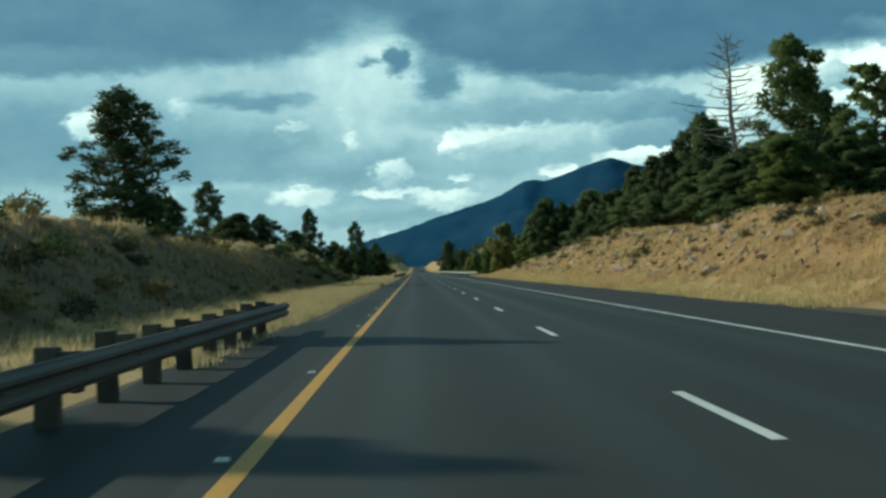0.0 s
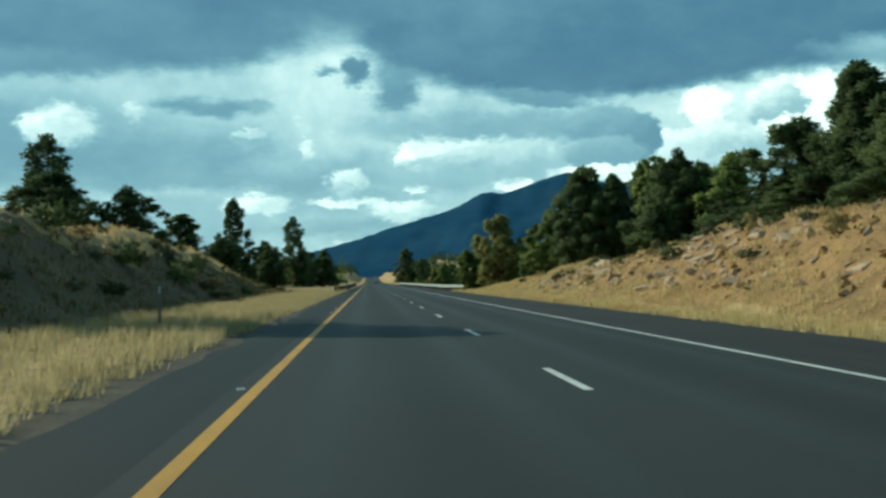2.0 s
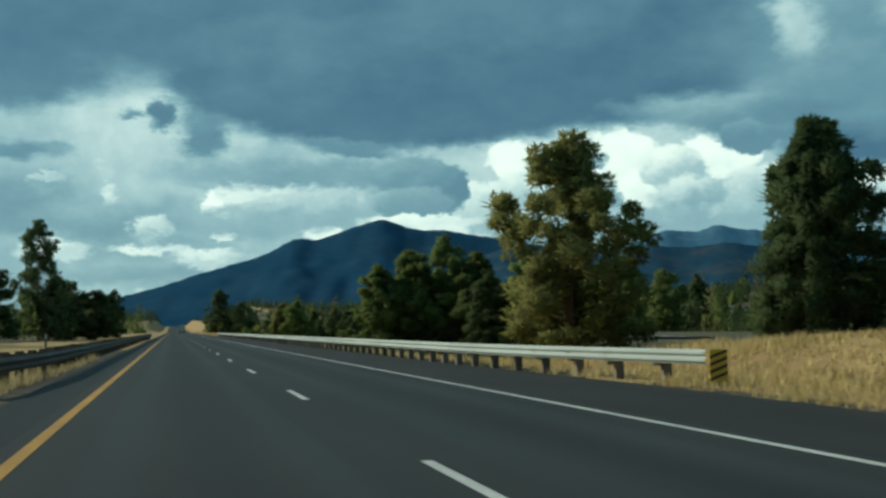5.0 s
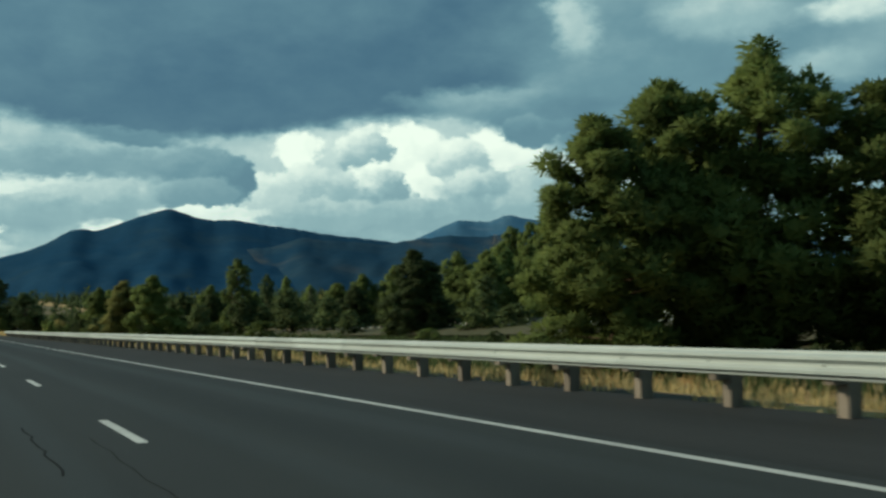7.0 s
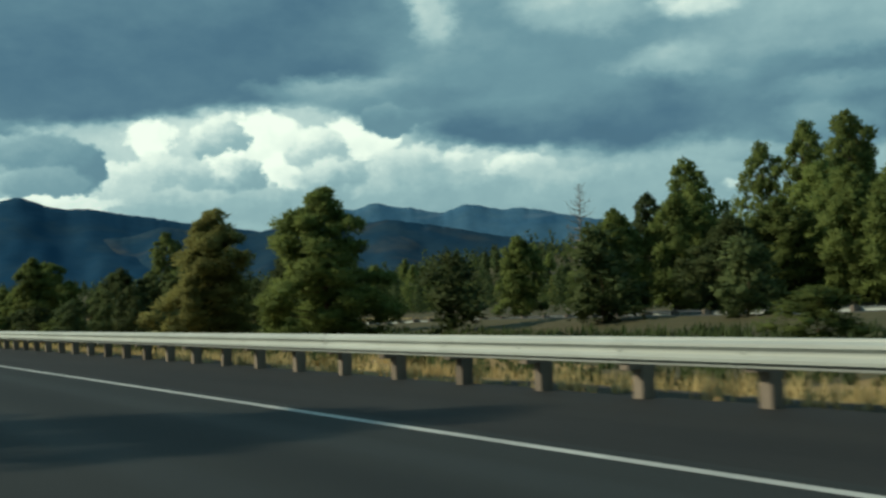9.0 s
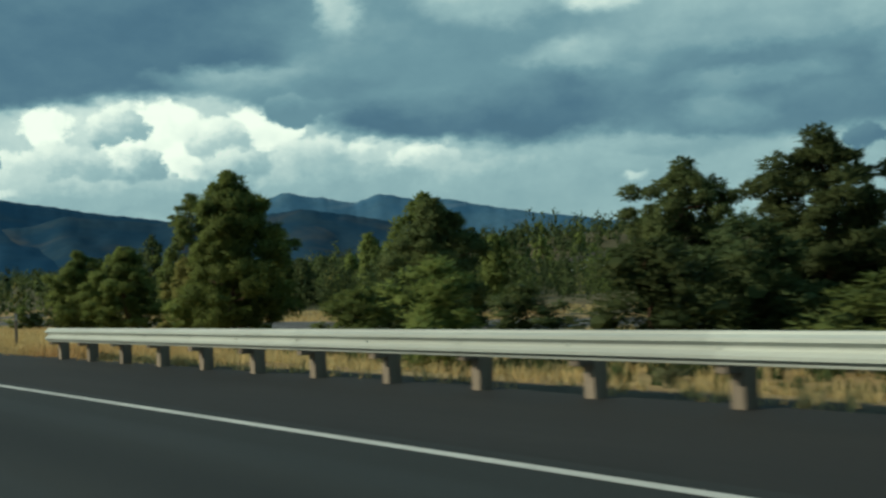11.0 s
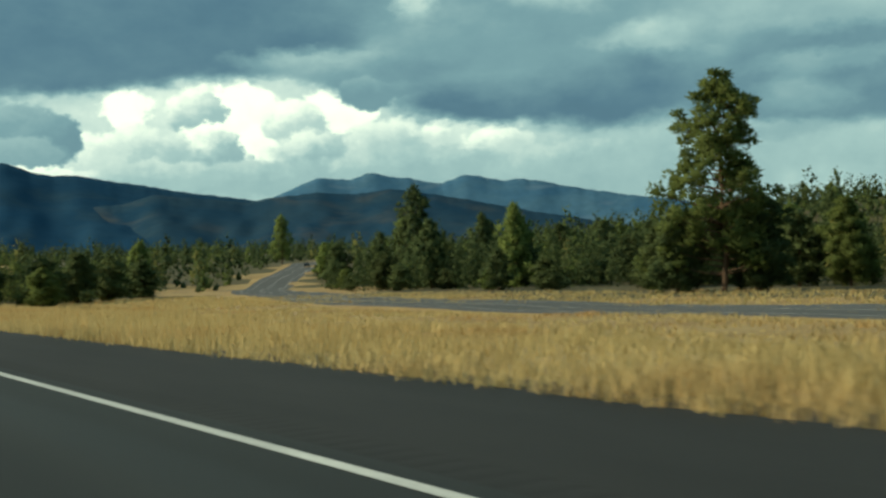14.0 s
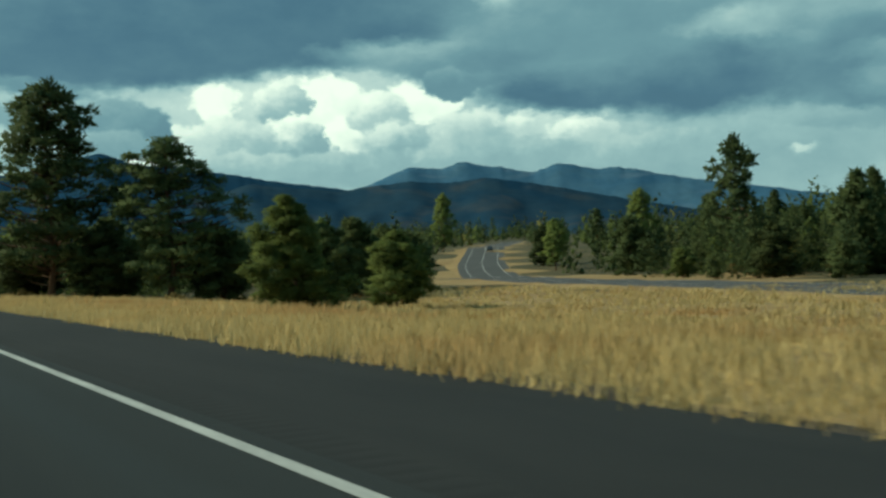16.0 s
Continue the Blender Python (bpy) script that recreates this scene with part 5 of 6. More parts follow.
# the woods beyond: many small pines, none to be told apart
def build_woods():
    rng = np.random.default_rng(77)
    shapes = []
    for s in range(8):
        c, sizes = [], []
        round_top = s % 2
        for b in range(16):
            t = (b + rng.uniform(0, 1)) / 16 * 0.93 + 0.04
            reach = (1 - t) ** (0.42 if round_top else 0.7) * 0.27 + 0.015
            a = b * 2.4 + rng.uniform(-0.4, 0.4)
            r = reach * math.sqrt(rng.uniform(0.1, 1))
            c.append((r * math.cos(a), r * math.sin(a), t))
            sizes.append(rng.uniform(0.11, 0.17) * (1.3 - 0.6 * t))
        spray = tufts(rng, np.array(c), np.array(sizes) * 0.85, 3, 0.24, 0.45)
        # solid lumps of foliage under the sprays
        p = np.array([(1, 0, 0), (-1, 0, 0), (0, 1, 0), (0, -1, 0), (0, 0, 1), (0, 0, -1)], float)
        tri = np.array([(0, 2, 4), (2, 1, 4), (1, 3, 4), (3, 0, 4), (2, 0, 5), (1, 2, 5), (3, 1, 5), (0, 3, 5)])
        lumps, lump_sizes = np.array(c)[::2] * (0.8, 0.8, 1.0), np.array(sizes)[::2] * 0.55 * (1.1 - 0.75 * np.array(c)[::2, 2] ** 2)
        v = p[None] * rng.uniform(0.7, 1.25, (len(lumps), 6, 1)) * lump_sizes[:, None, None] * (1, 1, 1.5) + lumps[:, None, :]
        out = p[tri].mean(1)[None] + 0.8 * (lumps / (np.linalg.norm(lumps * (1, 1, 0), axis=1, keepdims=True) + 0.02) * (1, 1, 0.3))[:, None, :]
        shapes.append((np.concatenate([spray[0], v[:, tri].reshape(-1, 3, 3)]), np.concatenate([spray[1], out.reshape(-1, 3)])))
    fine = []
    for b in range(6):          # finer crowns for the edge of the woods
        t = (np.arange(20) + rng.uniform(0, 1, 20)) / 20 * 0.9 + 0.05
        a, r = np.arange(20) * 2.4 + rng.uniform(-0.4, 0.4, 20), np.sqrt(rng.uniform(0.2, 1, 20)) * ((1 - t) ** (0.4 if b % 2 else 0.65) * 0.24 + 0.01)
        pts, out = leafage(rng, np.stack([r * np.cos(a), r * np.sin(a), t], 1), rng.uniform(0.07, 0.11, 20) * (1.25 - 0.6 * t), 1.3, 16, 0.075, 0.24, np.array([0, 0, 0.4]))
        fine.append((pts[:320], out[:320]))
    places = []

    def sow(count, xs, ys, tall, keep):
        made = 0
        while made < count:
            x, y = rng.uniform(*xs), rng.uniform(*ys)
            if keep(x, y) and clear_of_roads(x, y) and not (150 < x < 262 and abs((y - 418) - 0.797 * (x - 1)) < 9 and rng.uniform() < 0.9):
                places.append((x, y, rng.uniform(*tall) * (1.0 if rng.uniform() < 0.8 else rng.uniform(1.15, 1.5)) * (1.0 if rng.uniform() < 0.7 else 0.65)))
                if x < 170 and y < 720:
                    places[-1] = (x, y, min(places[-1][2], 7.8))
                made += 1

    meadow = lambda x, y: (x < 86 and 392 < y < 640) or (x < 66 and y <= 392)
    sow(760, (74, 330), (250, 760), (5.5, 9.0), lambda x, y: not meadow(x, y) and not (x < 100 and y > 640))
    sow(980, (60, 600), (480, 1150), (6, 9.5), lambda x, y: not meadow(x, y) and x > 0.12 * y)
    sow(760, (180, 520), (520, 840), (7, 10), lambda x, y: ((x - 345) / 170) ** 2 + ((y - 685) / 150) ** 2 < 1)
    sow(260, (96, 210), (480, 660), (5, 8.5), lambda x, y: True)
    sow(420, (16, 110), (648, 800), (5, 8), lambda x, y: x < 46 + (y - 648) * 0.5)
    sow(900, (20, 420), (760, 1500), (7, 11), lambda x, y: True)
    sow(560, (-170, -15), (225, 1300), (6, 10), lambda x, y: (y > 300 or x < -36) and (x < -34 or y < 390 or y > 640))
    sow(150, (-110, -46), (60, 260), (6, 10), lambda x, y: True)
    sow(170, (48, 130), (60, 250), (6, 8.5), lambda x, y: True)
    parts = []
    for x, y, h in places:
        s, facing = fine[rng.integers(0, 6)] if y < 690 and x < 175 else shapes[rng.integers(0, 8)]
        a = rng.uniform(0, 6.283)
        ca, sa = math.cos(a), math.sin(a)
        w = h * rng.uniform(0.85, 1.3)
        q = np.empty_like(s)
        q[..., 0] = (s[..., 0] * ca - s[..., 1] * sa) * w + x
        q[..., 1] = (s[..., 0] * sa + s[..., 1] * ca) * w + y
        q[..., 2] = s[..., 2] * h + height(x, y) - 0.2
        f = facing.copy()
        f[:, 0], f[:, 1] = facing[:, 0] * ca - facing[:, 1] * sa, facing[:, 0] * sa + facing[:, 1] * ca
        parts.append((q, f))
    order = rng.permutation(len(parts))
    share = (("pine_woods", PINE, 0.0, 0.18), ("dark_pine_woods", PINE_DARK, 0.18, 0.70), ("juniper_woods", JUNIPER, 0.70, 0.97), ("yellowing_pine_woods", PINE_YELLOW, 0.97, 1.0))
    for name, mat, a, b in share:
        chosen = order[int(a * len(order)):int(b * len(order))]
        me = triangles(name, np.concatenate([parts[i][0] for i in chosen]), mat, np.concatenate([parts[i][1] for i in chosen]))
        tagged(new(name, me), "distant mixed pine and juniper woods", "woods", kind="stuff")


build_woods()


# ---- shrubs, rocks and grass ----
SHRUBS = {}


def shrub_mesh(seed, mat):
    key = (seed, mat.name)
    if key not in SHRUBS:
        rng = np.random.default_rng(900 + seed)
        n = 40
        a, r = rng.uniform(0, 6.283, n), np.sqrt(rng.uniform(0, 1, n)) * 0.42
        z = 0.12 + 0.5 * rng.uniform(0, 1, n) * np.sqrt(1 - (r / 0.47) ** 2)
        pts, out = tufts(rng, np.stack([r * np.cos(a), r * np.sin(a), z], 1), rng.uniform(0.12, 0.24, n), 11, 0.15, 0.6)
        SHRUBS[key] = triangles("leaves", pts, mat, out)
    return SHRUBS[key]


def shrub(x, y, size, mat, label):
    thing = tagged(new("shrub", shrub_mesh(int(x * 5 + y) % 4, mat)), label, "shrub", "roadside shrubs")
    thing.location = (x, y, height(x, y) - 0.05)
    rng = random.Random(int(x * 31 + y * 17))
    thing.rotation_euler, thing.scale = (0, 0, rng.uniform(0, 6.28)), (size, size * rng.uniform(0.8, 1.2), size * rng.uniform(0.7, 1.0))


def build_shrubs():
    rng = random.Random(11)
    for _ in range(125):
        y = rng.uniform(8, 215)
        x = -rng.uniform(11.0, 17.5) - 0.015 * max(0, y - 60)
        m = rng.choice((SAGE, SAGE, SAGE, JUNIPER, STRAW_BUSH, STRAW_BUSH))
        shrub(x, y, rng.uniform(0.5, 1.5), m, {SAGE: "low grey-green shrub on the dry bank", JUNIPER: "dark green shrub on the dry bank", STRAW_BUSH: "straw-coloured shrub on the dry bank"}[m])
    for _ in range(112):
        y = rng.uniform(28, 182)
        x = rng.uniform(11.8, 18)
        m = rng.choice((SAGE, JUNIPER, STRAW_BUSH, STRAW_BUSH, STRAW_BUSH))
        shrub(x, y, rng.uniform(0.5, 1.3), m, {SAGE: "low grey-green shrub among rocks", JUNIPER: "dark green shrub among rocks", STRAW_BUSH: "straw-coloured shrub among rocks"}[m])
    for _ in range(40):
        shrub(rng.uniform(8.2, 15), rng.uniform(205, 392), rng.uniform(0.5, 1.1), rng.choice((STRAW_BUSH, SAGE)), "dry shrub behind the guardrail")
    for x, y, s in ((-15, 92, 2.0), (-13.6, 128, 2.6), (-14.5, 117, 2.2), (-15.4, 108, 2.4), (-14.6, 140, 2.0)):
        shrub(x, y, s, JUNIPER, "dark green shrub high on the dry bank")
    for x, y, s in ((15.5, 640, 1.6), (22, 616, 1.4), (26, 612, 1.2), (98, 634, 3.2), (103, 646, 3.0), (112, 652, 3.4), (106, 632, 2.8)):
        shrub(x, y, s, STRAW_BUSH, "straw-coloured bush at the edge of the meadow")


build_shrubs()


def rock_mesh(seed):
    """An angular block: the hull of random points, its edges a little worn."""
    rng = random.Random(400 + seed)
    bm = bmesh.new()
    for _ in range(15):
        v = Vector((rng.gauss(0, 1), rng.gauss(0, 1), rng.gauss(0, 1))).normalized() * rng.uniform(0.36, 0.56)
        bm.verts.new(v)
    r = bmesh.ops.convex_hull(bm, input=bm.verts)
    loose = [v for v in bm.verts if not v.link_faces]
    bmesh.ops.delete(bm, geom=loose, context="VERTS")
    bmesh.ops.bevel(bm, geom=list(bm.edges), offset=0.03, segments=1, affect="EDGES")
    return bm_mesh("rock", bm, ROCK)


ROCKS = [rock_mesh(k) for k in range(9)]


def outcrop(y0, y1, count, low, high, big, label, seed):
    """Broken pale rock showing in the cut bank between y0 and y1."""
    rng = random.Random(seed)
    thing = tagged(new("rock_outcrop"), label, "rocks")
    thing.location = (14, (y0 + y1) / 2, height(14, (y0 + y1) / 2))
    back = Matrix.Translation(thing.location).inverted()
    for _ in range(count):
        y = rng.triangular(y0, y1)
        x = rng.uniform(low, high)
        s = big * (0.16 + 0.84 * rng.random() ** 2.6)
        m = Matrix.Translation((x, y, height(x, y) - 0.12 * s)) @ pose(0, 0, 0, rng.uniform(-25, 25), rng.uniform(-25, 25), rng.uniform(0, 360)) @ Matrix.Diagonal((s, s * rng.uniform(0.9, 1.7), s * rng.uniform(0.5, 0.85), 1))
        put("rock", rng.choice(ROCKS), thing, back @ m)


outcrop(96, 128, 190, 10.6, 16.6, 1.15, "broken pale limestone ledges in the orange bank", 1)
outcrop(122, 150, 170, 10.9, 16.4, 1.0, "tumbled pale limestone blocks on the bank", 2)
outcrop(143, 158, 230, 11.2, 14.4, 0.62, "pinkish rubble at the foot of the bank", 3)
outcrop(133, 144, 34, 12.6, 15.6, 1.7, "large pale ledge blocks at the bank's end", 6)
outcrop(30, 98, 210, 10.8, 17.4, 1.1, "scattered rock showing through the orange bank", 4)
outcrop(160, 180, 26, 11.6, 15, 0.7, "low stones in dry grass", 5)


def rock_pile(x, y, size, count, seed):
    """A low heap of pale blocks on the ground."""
    rng = random.Random(seed)
    heap = tagged(new("rock_pile"), "heap of pale boulders at the edge of the woods", "rocks")
    heap.location = (x, y, height(x, y))
    for _ in range(count):
        a, r = rng.uniform(0, 6.283), size * math.sqrt(rng.random())
        big = size * rng.uniform(0.22, 0.5)
        m = Matrix.Translation((r * math.cos(a), r * math.sin(a), 0.75 * (size - r) * rng.uniform(0.2, 1.0))) @ pose(0, 0, 0, rng.uniform(-25, 25), rng.uniform(-25, 25), rng.uniform(0, 360)) @ Matrix.Diagonal((big, big * 1.3, big * 0.8, 1))
        put("rock", rng.choice(ROCKS), heap, m)


rock_pile(78.9, 730.6, 4.2, 34, 12)


def rubble(count):
    """Small broken stones and clods lying all over the eastern bank."""
    rng = np.random.default_rng(71)
    corners = np.array([(1, 0, -0.35), (-0.3, 0.95, -0.35), (-0.75, -0.7, -0.35), (0.45, 0.15, 0.7), (-0.4, 0.1, 0.85)])
    sides = [(0, 1, 3), (1, 4, 3), (1, 2, 4), (2, 0, 3), (2, 3, 4), (2, 1, 0)]
    y = rng.uniform(28, 150, count)
    x = 10.3 + 6.4 * rng.uniform(0, 1, count) ** 0.8
    z = land(x, y)
    verts, faces = [], []
    for k in range(count):
        s = 0.05 + 0.24 * rng.uniform() ** 3
        turn = np.array(pose(0, 0, 0, rng.uniform(-30, 30), rng.uniform(-30, 30), rng.uniform(0, 360)).to_3x3())
        shape = (corners + rng.normal(0, 0.16, corners.shape)) * (s, s * rng.uniform(0.8, 1.5), s * rng.uniform(0.6, 1.0))
        verts.extend(map(tuple, shape @ turn.T + (x[k], y[k], z[k] + 0.1 * s)))
        faces.extend(tuple(5 * k + i for i in f) for f in sides)
    tagged(new("rubble", mesh_from("rubble", verts, faces, (ROCK, RIGHT_BANK_SOIL), ((np.arange(len(faces)) // 6) % 3 > 0).astype(int))), "small broken stones and clods on the orange bank", "stones", kind="stuff")


rubble(2000)
big_block = tagged(new("boulder", ROCKS[2]), "large pale weathered block in the orange bank", "rock")
big_block.matrix_world = Matrix.Translation((15.0, 78.0, height(15.0, 78.0) + 0.1)) @ pose(0, 0, 0, 8, -12, 40) @ Matrix.Diagonal((1.6, 2.2, 1.0, 1))


def grass(name, count, spread, tall, blades, label, seed, wide=0.016, mat=STRAW, loose=0.09):
    """Tufts of upright blades where spread(rng, n) puts them."""
    rng = np.random.default_rng(seed)
    x, y = spread(rng, count)
    z = land(x, y)
    n = len(x)
    h = tall * rng.uniform(0.55, 1.25, (n, blades)) * (0.75 + 0.35 * rough_field(x, y, 2.5, 15)[:, None])
    a = rng.uniform(0, 6.283, (n, blades))
    off = rng.normal(0, loose, (n, blades, 2))
    base = np.stack([x[:, None] + off[..., 0], y[:, None] + off[..., 1], np.repeat(z[:, None] - 0.03, blades, 1)], 2)
    lean = np.stack([rng.normal(0.04, 0.2, (n, blades)), rng.normal(0, 0.2, (n, blades)), np.ones((n, blades))], 2) * h[..., None]
    side = np.stack([np.cos(a), np.sin(a), np.zeros_like(a)], 2) * (wide * rng.uniform(0.7, 1.4, (n, blades, 1)))
    pts = np.stack([base - side, base + side, base + lean], 2).reshape(-1, 3, 3)
    up = np.tile((0.0, 0.0, 1.0), (len(pts), 1)) + rng.normal(0, 0.25, (len(pts), 3))
    tagged(new(name, triangles(name, pts, mat, up)), label, "grass", kind="stuff")


def verge(x0, x1, y0, y1, near):
    def spread(rng, n):
        t = rng.uniform(0, 1, n) ** near
        return x0 + (x1 - x0) * t, rng.uniform(y0, y1, n)
    return spread


grass("meadow_grass", 17000, verge(7.3, 15, 388, 600, 1.35), 0.36, 11, "tall golden dry grass beside the shoulder", 1, 0.013, loose=0.17)
grass("far_meadow_grass", 9000, verge(13, 36, 396, 610, 1.0), 0.28, 8, "golden dry grass across the meadow", 2, 0.02)
grass("meadow_end_grass", 5200, verge(8, 64, 560, 650, 1.0), 0.42, 7, "golden dry grass at the far end of the meadow", 13, 0.035)
grass("roadside_meadow_grass", 5200, verge(31, 56, 470, 606, 1.0), 0.24, 6, "golden dry grass along the side road", 15, 0.025)
grass("undergrowth", 6500, verge(11.5, 27, 218, 396, 0.9), 0.45, 8, "dark green undergrowth between the two guardrails", 14, 0.045, JUNIPER)
grass("verge_grass_west", 9000, verge(-5.5, -10.8, 8, 215, 1.15), 0.36, 13, "pale dry grass between shoulder and bank", 3, 0.012, PALE_STRAW)
grass("verge_grass_east", 5200, verge(7.4, 11.2, 20, 187, 1.2), 0.34, 11, "dry grass at the foot of the orange bank", 4, 0.012)
grass("grass_behind_rail", 4500, verge(7.3, 15, 187, 392, 1.2), 0.34, 9, "dry grass below the guardrail", 5)
grass("bank_grass_west", 5600, verge(-10.3, -15.6, 5, 215, 1.0), 0.34, 7, "dry grass on the western bank, darkened for the shaded slope", 6, 0.022, SHADED_STRAW)
grass("crest_grass_west", 3600, verge(-15.2, -24, 5, 222, 0.8), 0.40, 7, "golden dry grass along the western crest", 9, 0.028)
grass("bank_grass_end", 1700, verge(9.5, 17, 151, 192, 1.0), 0.36, 8, "golden grass over the low end of the bank", 12, 0.022)
grass("bank_grass_east", 3000, verge(10.6, 16, 25, 200, 0.9), 0.34, 8, "dry grass in patches on the eastern bank", 7, 0.022)
grass("crest_grass_east", 4600, verge(15.2, 24, 25, 200, 0.9), 0.38, 8, "dry grass along the eastern crest", 16, 0.028)
grass("grass_by_side_road", 5000, verge(46, 78, 430, 600, 1.0), 0.4, 6, "dry grass beyond the side road", 8, 0.04)


# ---- vehicles and buildings far off ----
def wheel_mesh(r, w):
    bm = bmesh.new()
    bmesh.ops.create_cone(bm, cap_ends=True, segments=18, radius1=r, radius2=r, depth=w, matrix=Matrix.Rotation(radians(90), 4, "Y"))
    bmesh.ops.bevel(bm, geom=[e for e in bm.edges if abs(e.verts[0].co.x - e.verts[1].co.x) < 1e-4], offset=r * 0.12, segments=1, affect="EDGES")
    return bm_mesh("wheel", bm, RUBBER)


def box_truck(x, y):
    t = tagged(new("box_truck"), "grey box truck seen from behind on the highway", "truck")
    t.location = (x, y, float(road_height(y)))
    put("cargo_box", box_mesh("cargo_box", (-1.2, 1.2, 0, 6.5, 0.9, 3.6), TRUCK_PAINT, 0.04), t)
    put("rear_door", box_mesh("rear_door", (-1.08, 1.08, -0.03, 0.0, 1.0, 3.45), SIGN_BACK, 0.01), t, label="pale roller door")
    put("cab", box_mesh("cab", (-1.1, 1.1, 6.7, 8.8, 0.6, 2.7), WHITE_WALL, 0.15), t)
    put("chassis", box_mesh("chassis", (-0.5, 0.5, 0.1, 8.4, 0.55, 0.85), RUBBER, 0.02), t)
    put("bumper", box_mesh("bumper", (-1.1, 1.1, -0.1, 0.0, 0.45, 0.6), RUBBER, 0.02), t)
    w = wheel_mesh(0.48, 0.32)
    for wx in (-0.95, 0.95):
        put("tail_lamp", box_mesh("tail_lamp", (wx - 0.1, wx + 0.1, -0.06, -0.031, 0.7, 0.9), TAIL_RED, 0.008), t)
        for wy in (1.4, 7.6):
            tyre = put("wheel", w, t, Matrix.Translation((wx, wy, 0.48)))
            put("rim", box_mesh("rim", (-0.17, 0.17, -0.2, 0.2, -0.2, 0.2), SIGN_BACK, 0.09), tyre)


def car(x, y, z, turn):
    c = tagged(new("car"), "small dark car on the side road", "car")
    c.matrix_world = pose(x, y, z, 0, 0, turn)
    bm = bmesh.new()
    rows = ((0.0, 0.75, 0.95, 0.45), (0.15, 0.85, 0.98, 0.3), (1.2, 0.88, 1.0, 0.28), (4.1, 0.85, 0.95, 0.28), (4.4, 0.7, 0.75, 0.4))
    rings = [[bm.verts.new(p) for p in ((-w, yy, lo), (w, yy, lo), (w, yy, hi), (-w, yy, hi))] for yy, w, hi, lo in rows]
    for a, b in zip(rings, rings[1:]):
        for i in range(4):
            bm.faces.new((a[i], a[(i + 1) % 4], b[(i + 1) % 4], b[i]))
    bm.faces.new(rings[0][::-1])
    bm.faces.new(rings[-1])
    bmesh.ops.recalc_face_normals(bm, faces=bm.faces)
    put("body", bm_mesh("body", bm, DARK_PAINT), c)
    bm = bmesh.new()
    low = [bm.verts.new(p) for p in ((-0.8, 0.6, 0.95), (0.8, 0.6, 0.95), (0.8, 3.1, 0.95), (-0.8, 3.1, 0.95))]
    top = [bm.verts.new(p) for p in ((-0.62, 1.0, 1.42), (0.62, 1.0, 1.42), (0.62, 2.4, 1.42), (-0.62, 2.4, 1.42))]
    for i in range(4):
        bm.faces.new((low[i], low[(i + 1) % 4], top[(i + 1) % 4], top[i]))
    bm.faces.new(top)
    put("cabin", bm_mesh("cabin", bm, GLASS_DARK), c, label="dark glazed cabin")
    w = wheel_mesh(0.32, 0.22)
    for wx in (-0.78, 0.78):
        put("headlamp", box_mesh("headlamp", (wx * 0.8 - 0.12, wx * 0.8 + 0.12, -0.02, 0.03, 0.62, 0.76), WHITE_WALL, 0.01), c)
        for wy in (0.8, 3.5):
            put("wheel", w, c, Matrix.Translation((wx, wy, 0.32)))


def house(x, y, turn, length, deep, tall, label):
    z = height(x, y)
    h = tagged(new("house"), label, "house")
    h.matrix_world = pose(x, y, z, 0, 0, turn)
    put("wall", box_mesh("wall", (-length / 2, length / 2, -deep / 2, deep / 2, -1, tall), WHITE_WALL, 0.02), h)
    bm = bmesh.new()
    a, b, e = length / 2 + 0.4, deep / 2 + 0.4, tall + 0.02
    vs = [bm.verts.new(p) for p in ((-a, -b, e), (a, -b, e), (a, b, e), (-a, b, e), (-a, 0, e + deep * 0.28), (a, 0, e + deep * 0.28))]
    for f in ((0, 1, 5, 4), (2, 3, 4, 5), (0, 4, 3), (1, 2, 5), (3, 2, 1, 0)):
        bm.faces.new([vs[i] for i in f])
    put("roof", bm_mesh("roof", bm, ROOF), h)
    for k in range(int(length // 3)):
        wx = -length / 2 + 1.6 + k * 3.0
        put("window", box_mesh("window", (wx - 0.5, wx + 0.5, -deep / 2 - 0.03, -deep / 2 + 0.02, 1.0, 2.1), GLASS_DARK, 0.01), h)


box_truck(1.75, 640)
car(171, 819, height(171, 819) + 0.22, 150)
house(246.8, 620, -40, 9, 7, 3.2, "white house with a dark roof among pines on the hillside")
house(258.6, 617.6, -30, 8, 7, 3.0, "small white house among pines on the hillside")
house(241, 622.5, -40, 5, 5, 2.6, "pale shed among pines on the hillside")



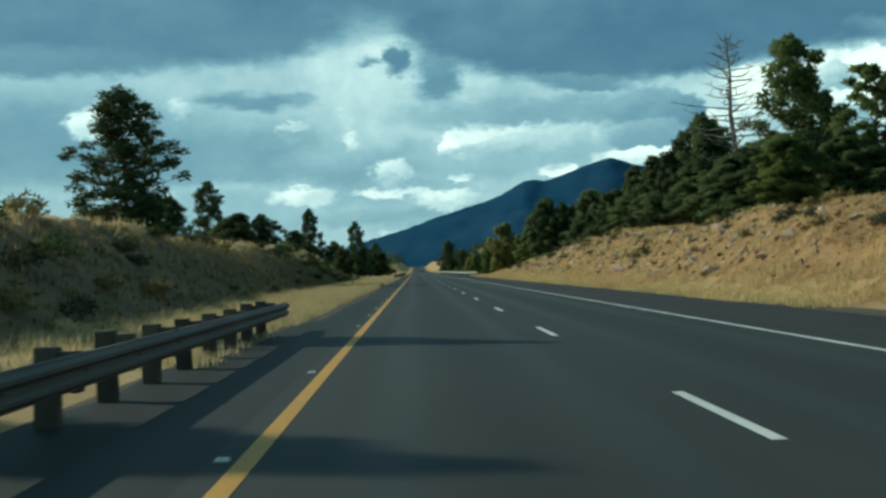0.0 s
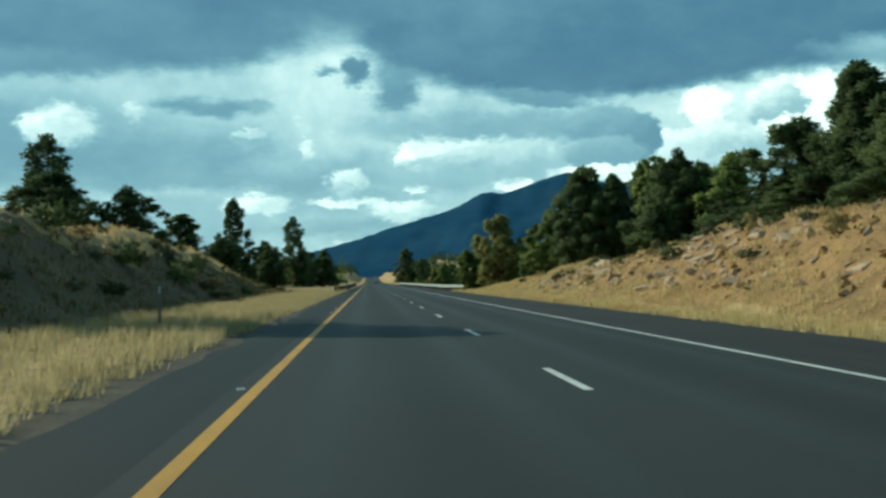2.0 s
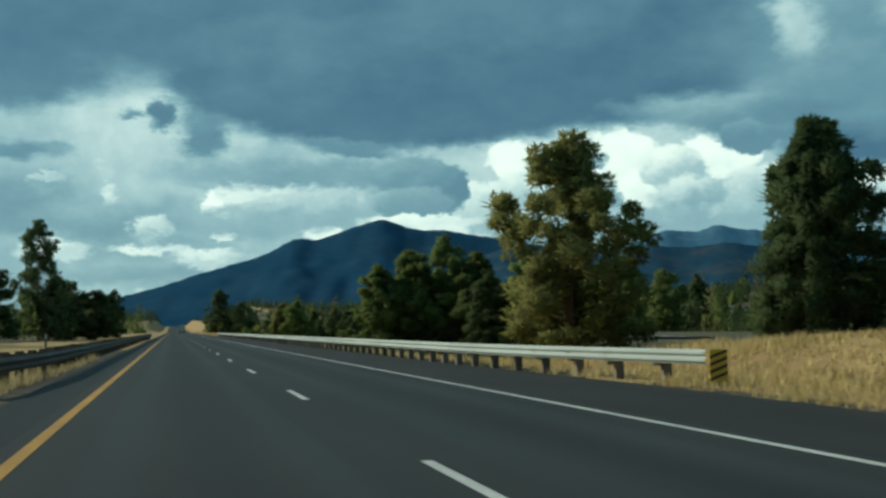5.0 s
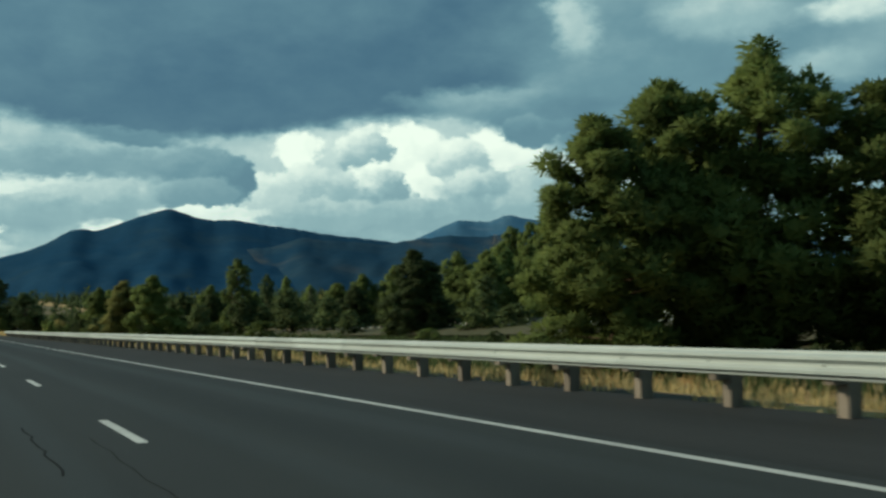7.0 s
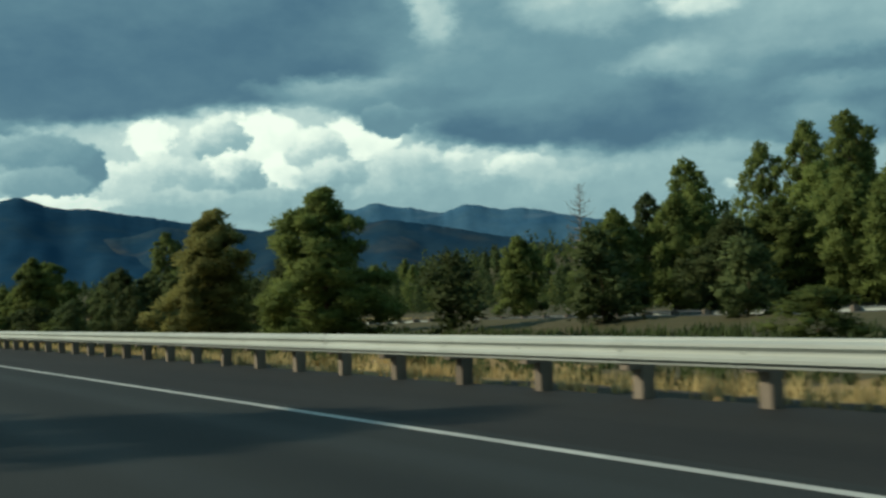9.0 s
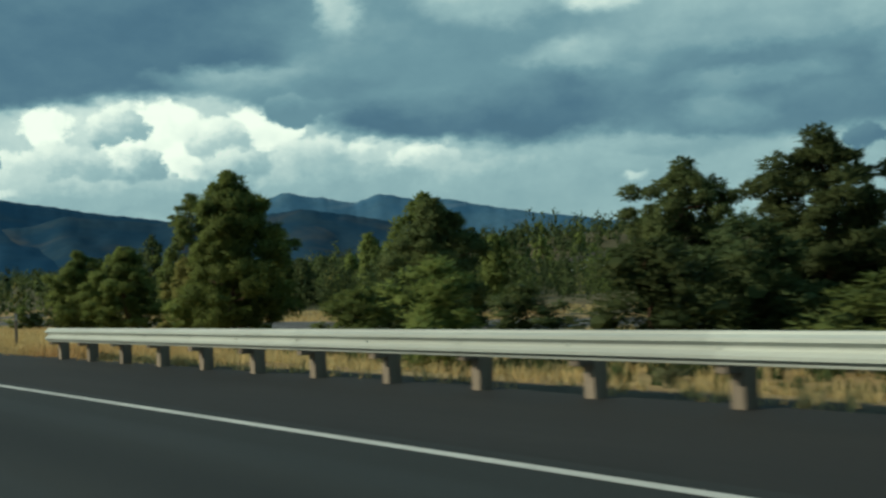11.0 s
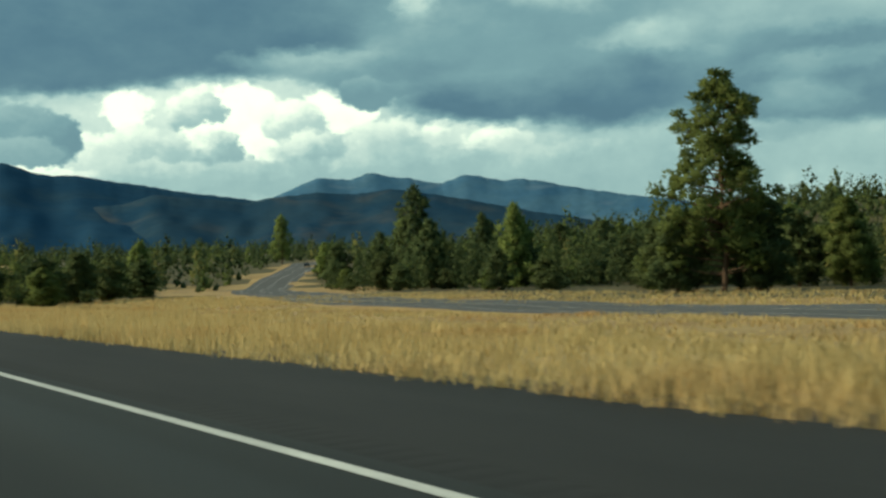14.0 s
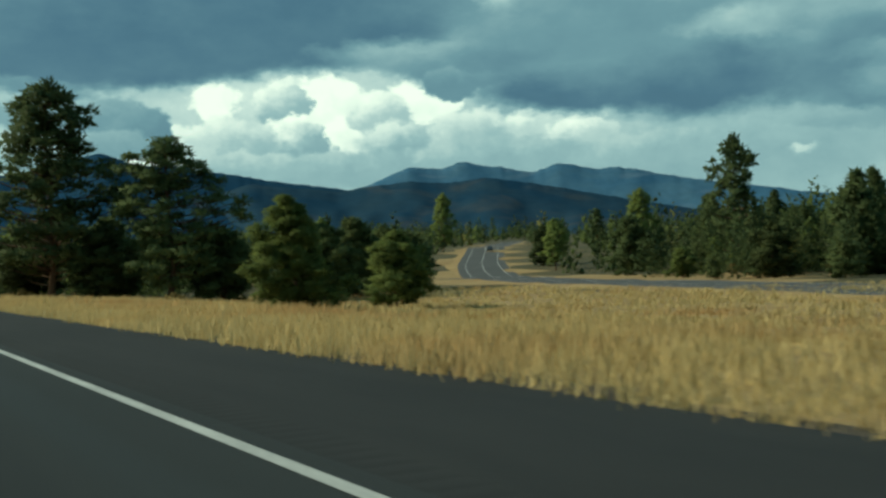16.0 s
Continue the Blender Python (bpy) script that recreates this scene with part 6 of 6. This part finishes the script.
# ---- small things on the road's edge ----
def lane_marker(y, twist):
    """A low bevelled block glued just outside the yellow line."""
    bm = bmesh.new()
    box(bm, -0.05, 0.05, -0.045, 0.045, 0.0, 0.02)
    for v in bm.verts:
        if v.co.z > 0.01:
            v.co.y *= 0.45
            v.co.x *= 0.85
    m = tagged(new("pavement_marker", bm_mesh("pavement_marker", bm, CLAY)), "small pale raised marker beside the yellow line", "road marker", "markers along the yellow line")
    m.matrix_world = pose(-3.84, y, 0.002, 0, 0, twist)


def tyre_scrap(x, y):
    """A curled strip of burst tyre tread."""
    rng = random.Random(3)
    bm = bmesh.new()
    rings = []
    for k in range(11):
        t = k / 10
        c = Vector((0.5 * math.sin(2.2 * t), 0.9 * t, 0.03 + 0.14 * math.sin(math.pi * t) ** 2))
        w = 0.11 * (1 - 0.6 * abs(2 * t - 1) ** 3) * rng.uniform(0.8, 1.1)
        rings.append([bm.verts.new(c + Vector(o)) for o in ((-w, 0, 0.012), (w, 0, 0.03), (w, 0, 0.005), (-w, 0, -0.012))])
    for a, b in zip(rings, rings[1:]):
        for i in range(4):
            bm.faces.new((a[i], a[(i + 1) % 4], b[(i + 1) % 4], b[i]))
    bm.faces.new(rings[0][::-1])
    bm.faces.new(rings[-1])
    bmesh.ops.recalc_face_normals(bm, faces=bm.faces)
    s = tagged(new("tyre_scrap", bm_mesh("tyre_scrap", bm, RUBBER)), "curled strip of black tyre tread on the shoulder", "debris")
    s.location, s.scale, s.rotation_euler = (x, y, 0.0), (0.22, 0.20, 0.22), (0, 0, radians(75))


for k, y in enumerate((0, 6.5, 18.1, 24.3, 30, 36.6, 42.8, 55.8, 73.8, 104.2, 110.5, 123, 141.5)):
    lane_marker(y, (k * 37) % 11 - 5)
tyre_scrap(6.33, 529.3)
for x, y, s in ((7.6, 428.5, 0.2), (7.7, 411.0, 0.16), (7.5, 471, 0.13)):
    stone = tagged(new("stone", ROCKS[int(y) % 9]), "pale loose stone at the edge of the shoulder", "stone")
    stone.location, stone.scale = (x, y, height(x, y) + 0.04), (s, s, s * 0.6)
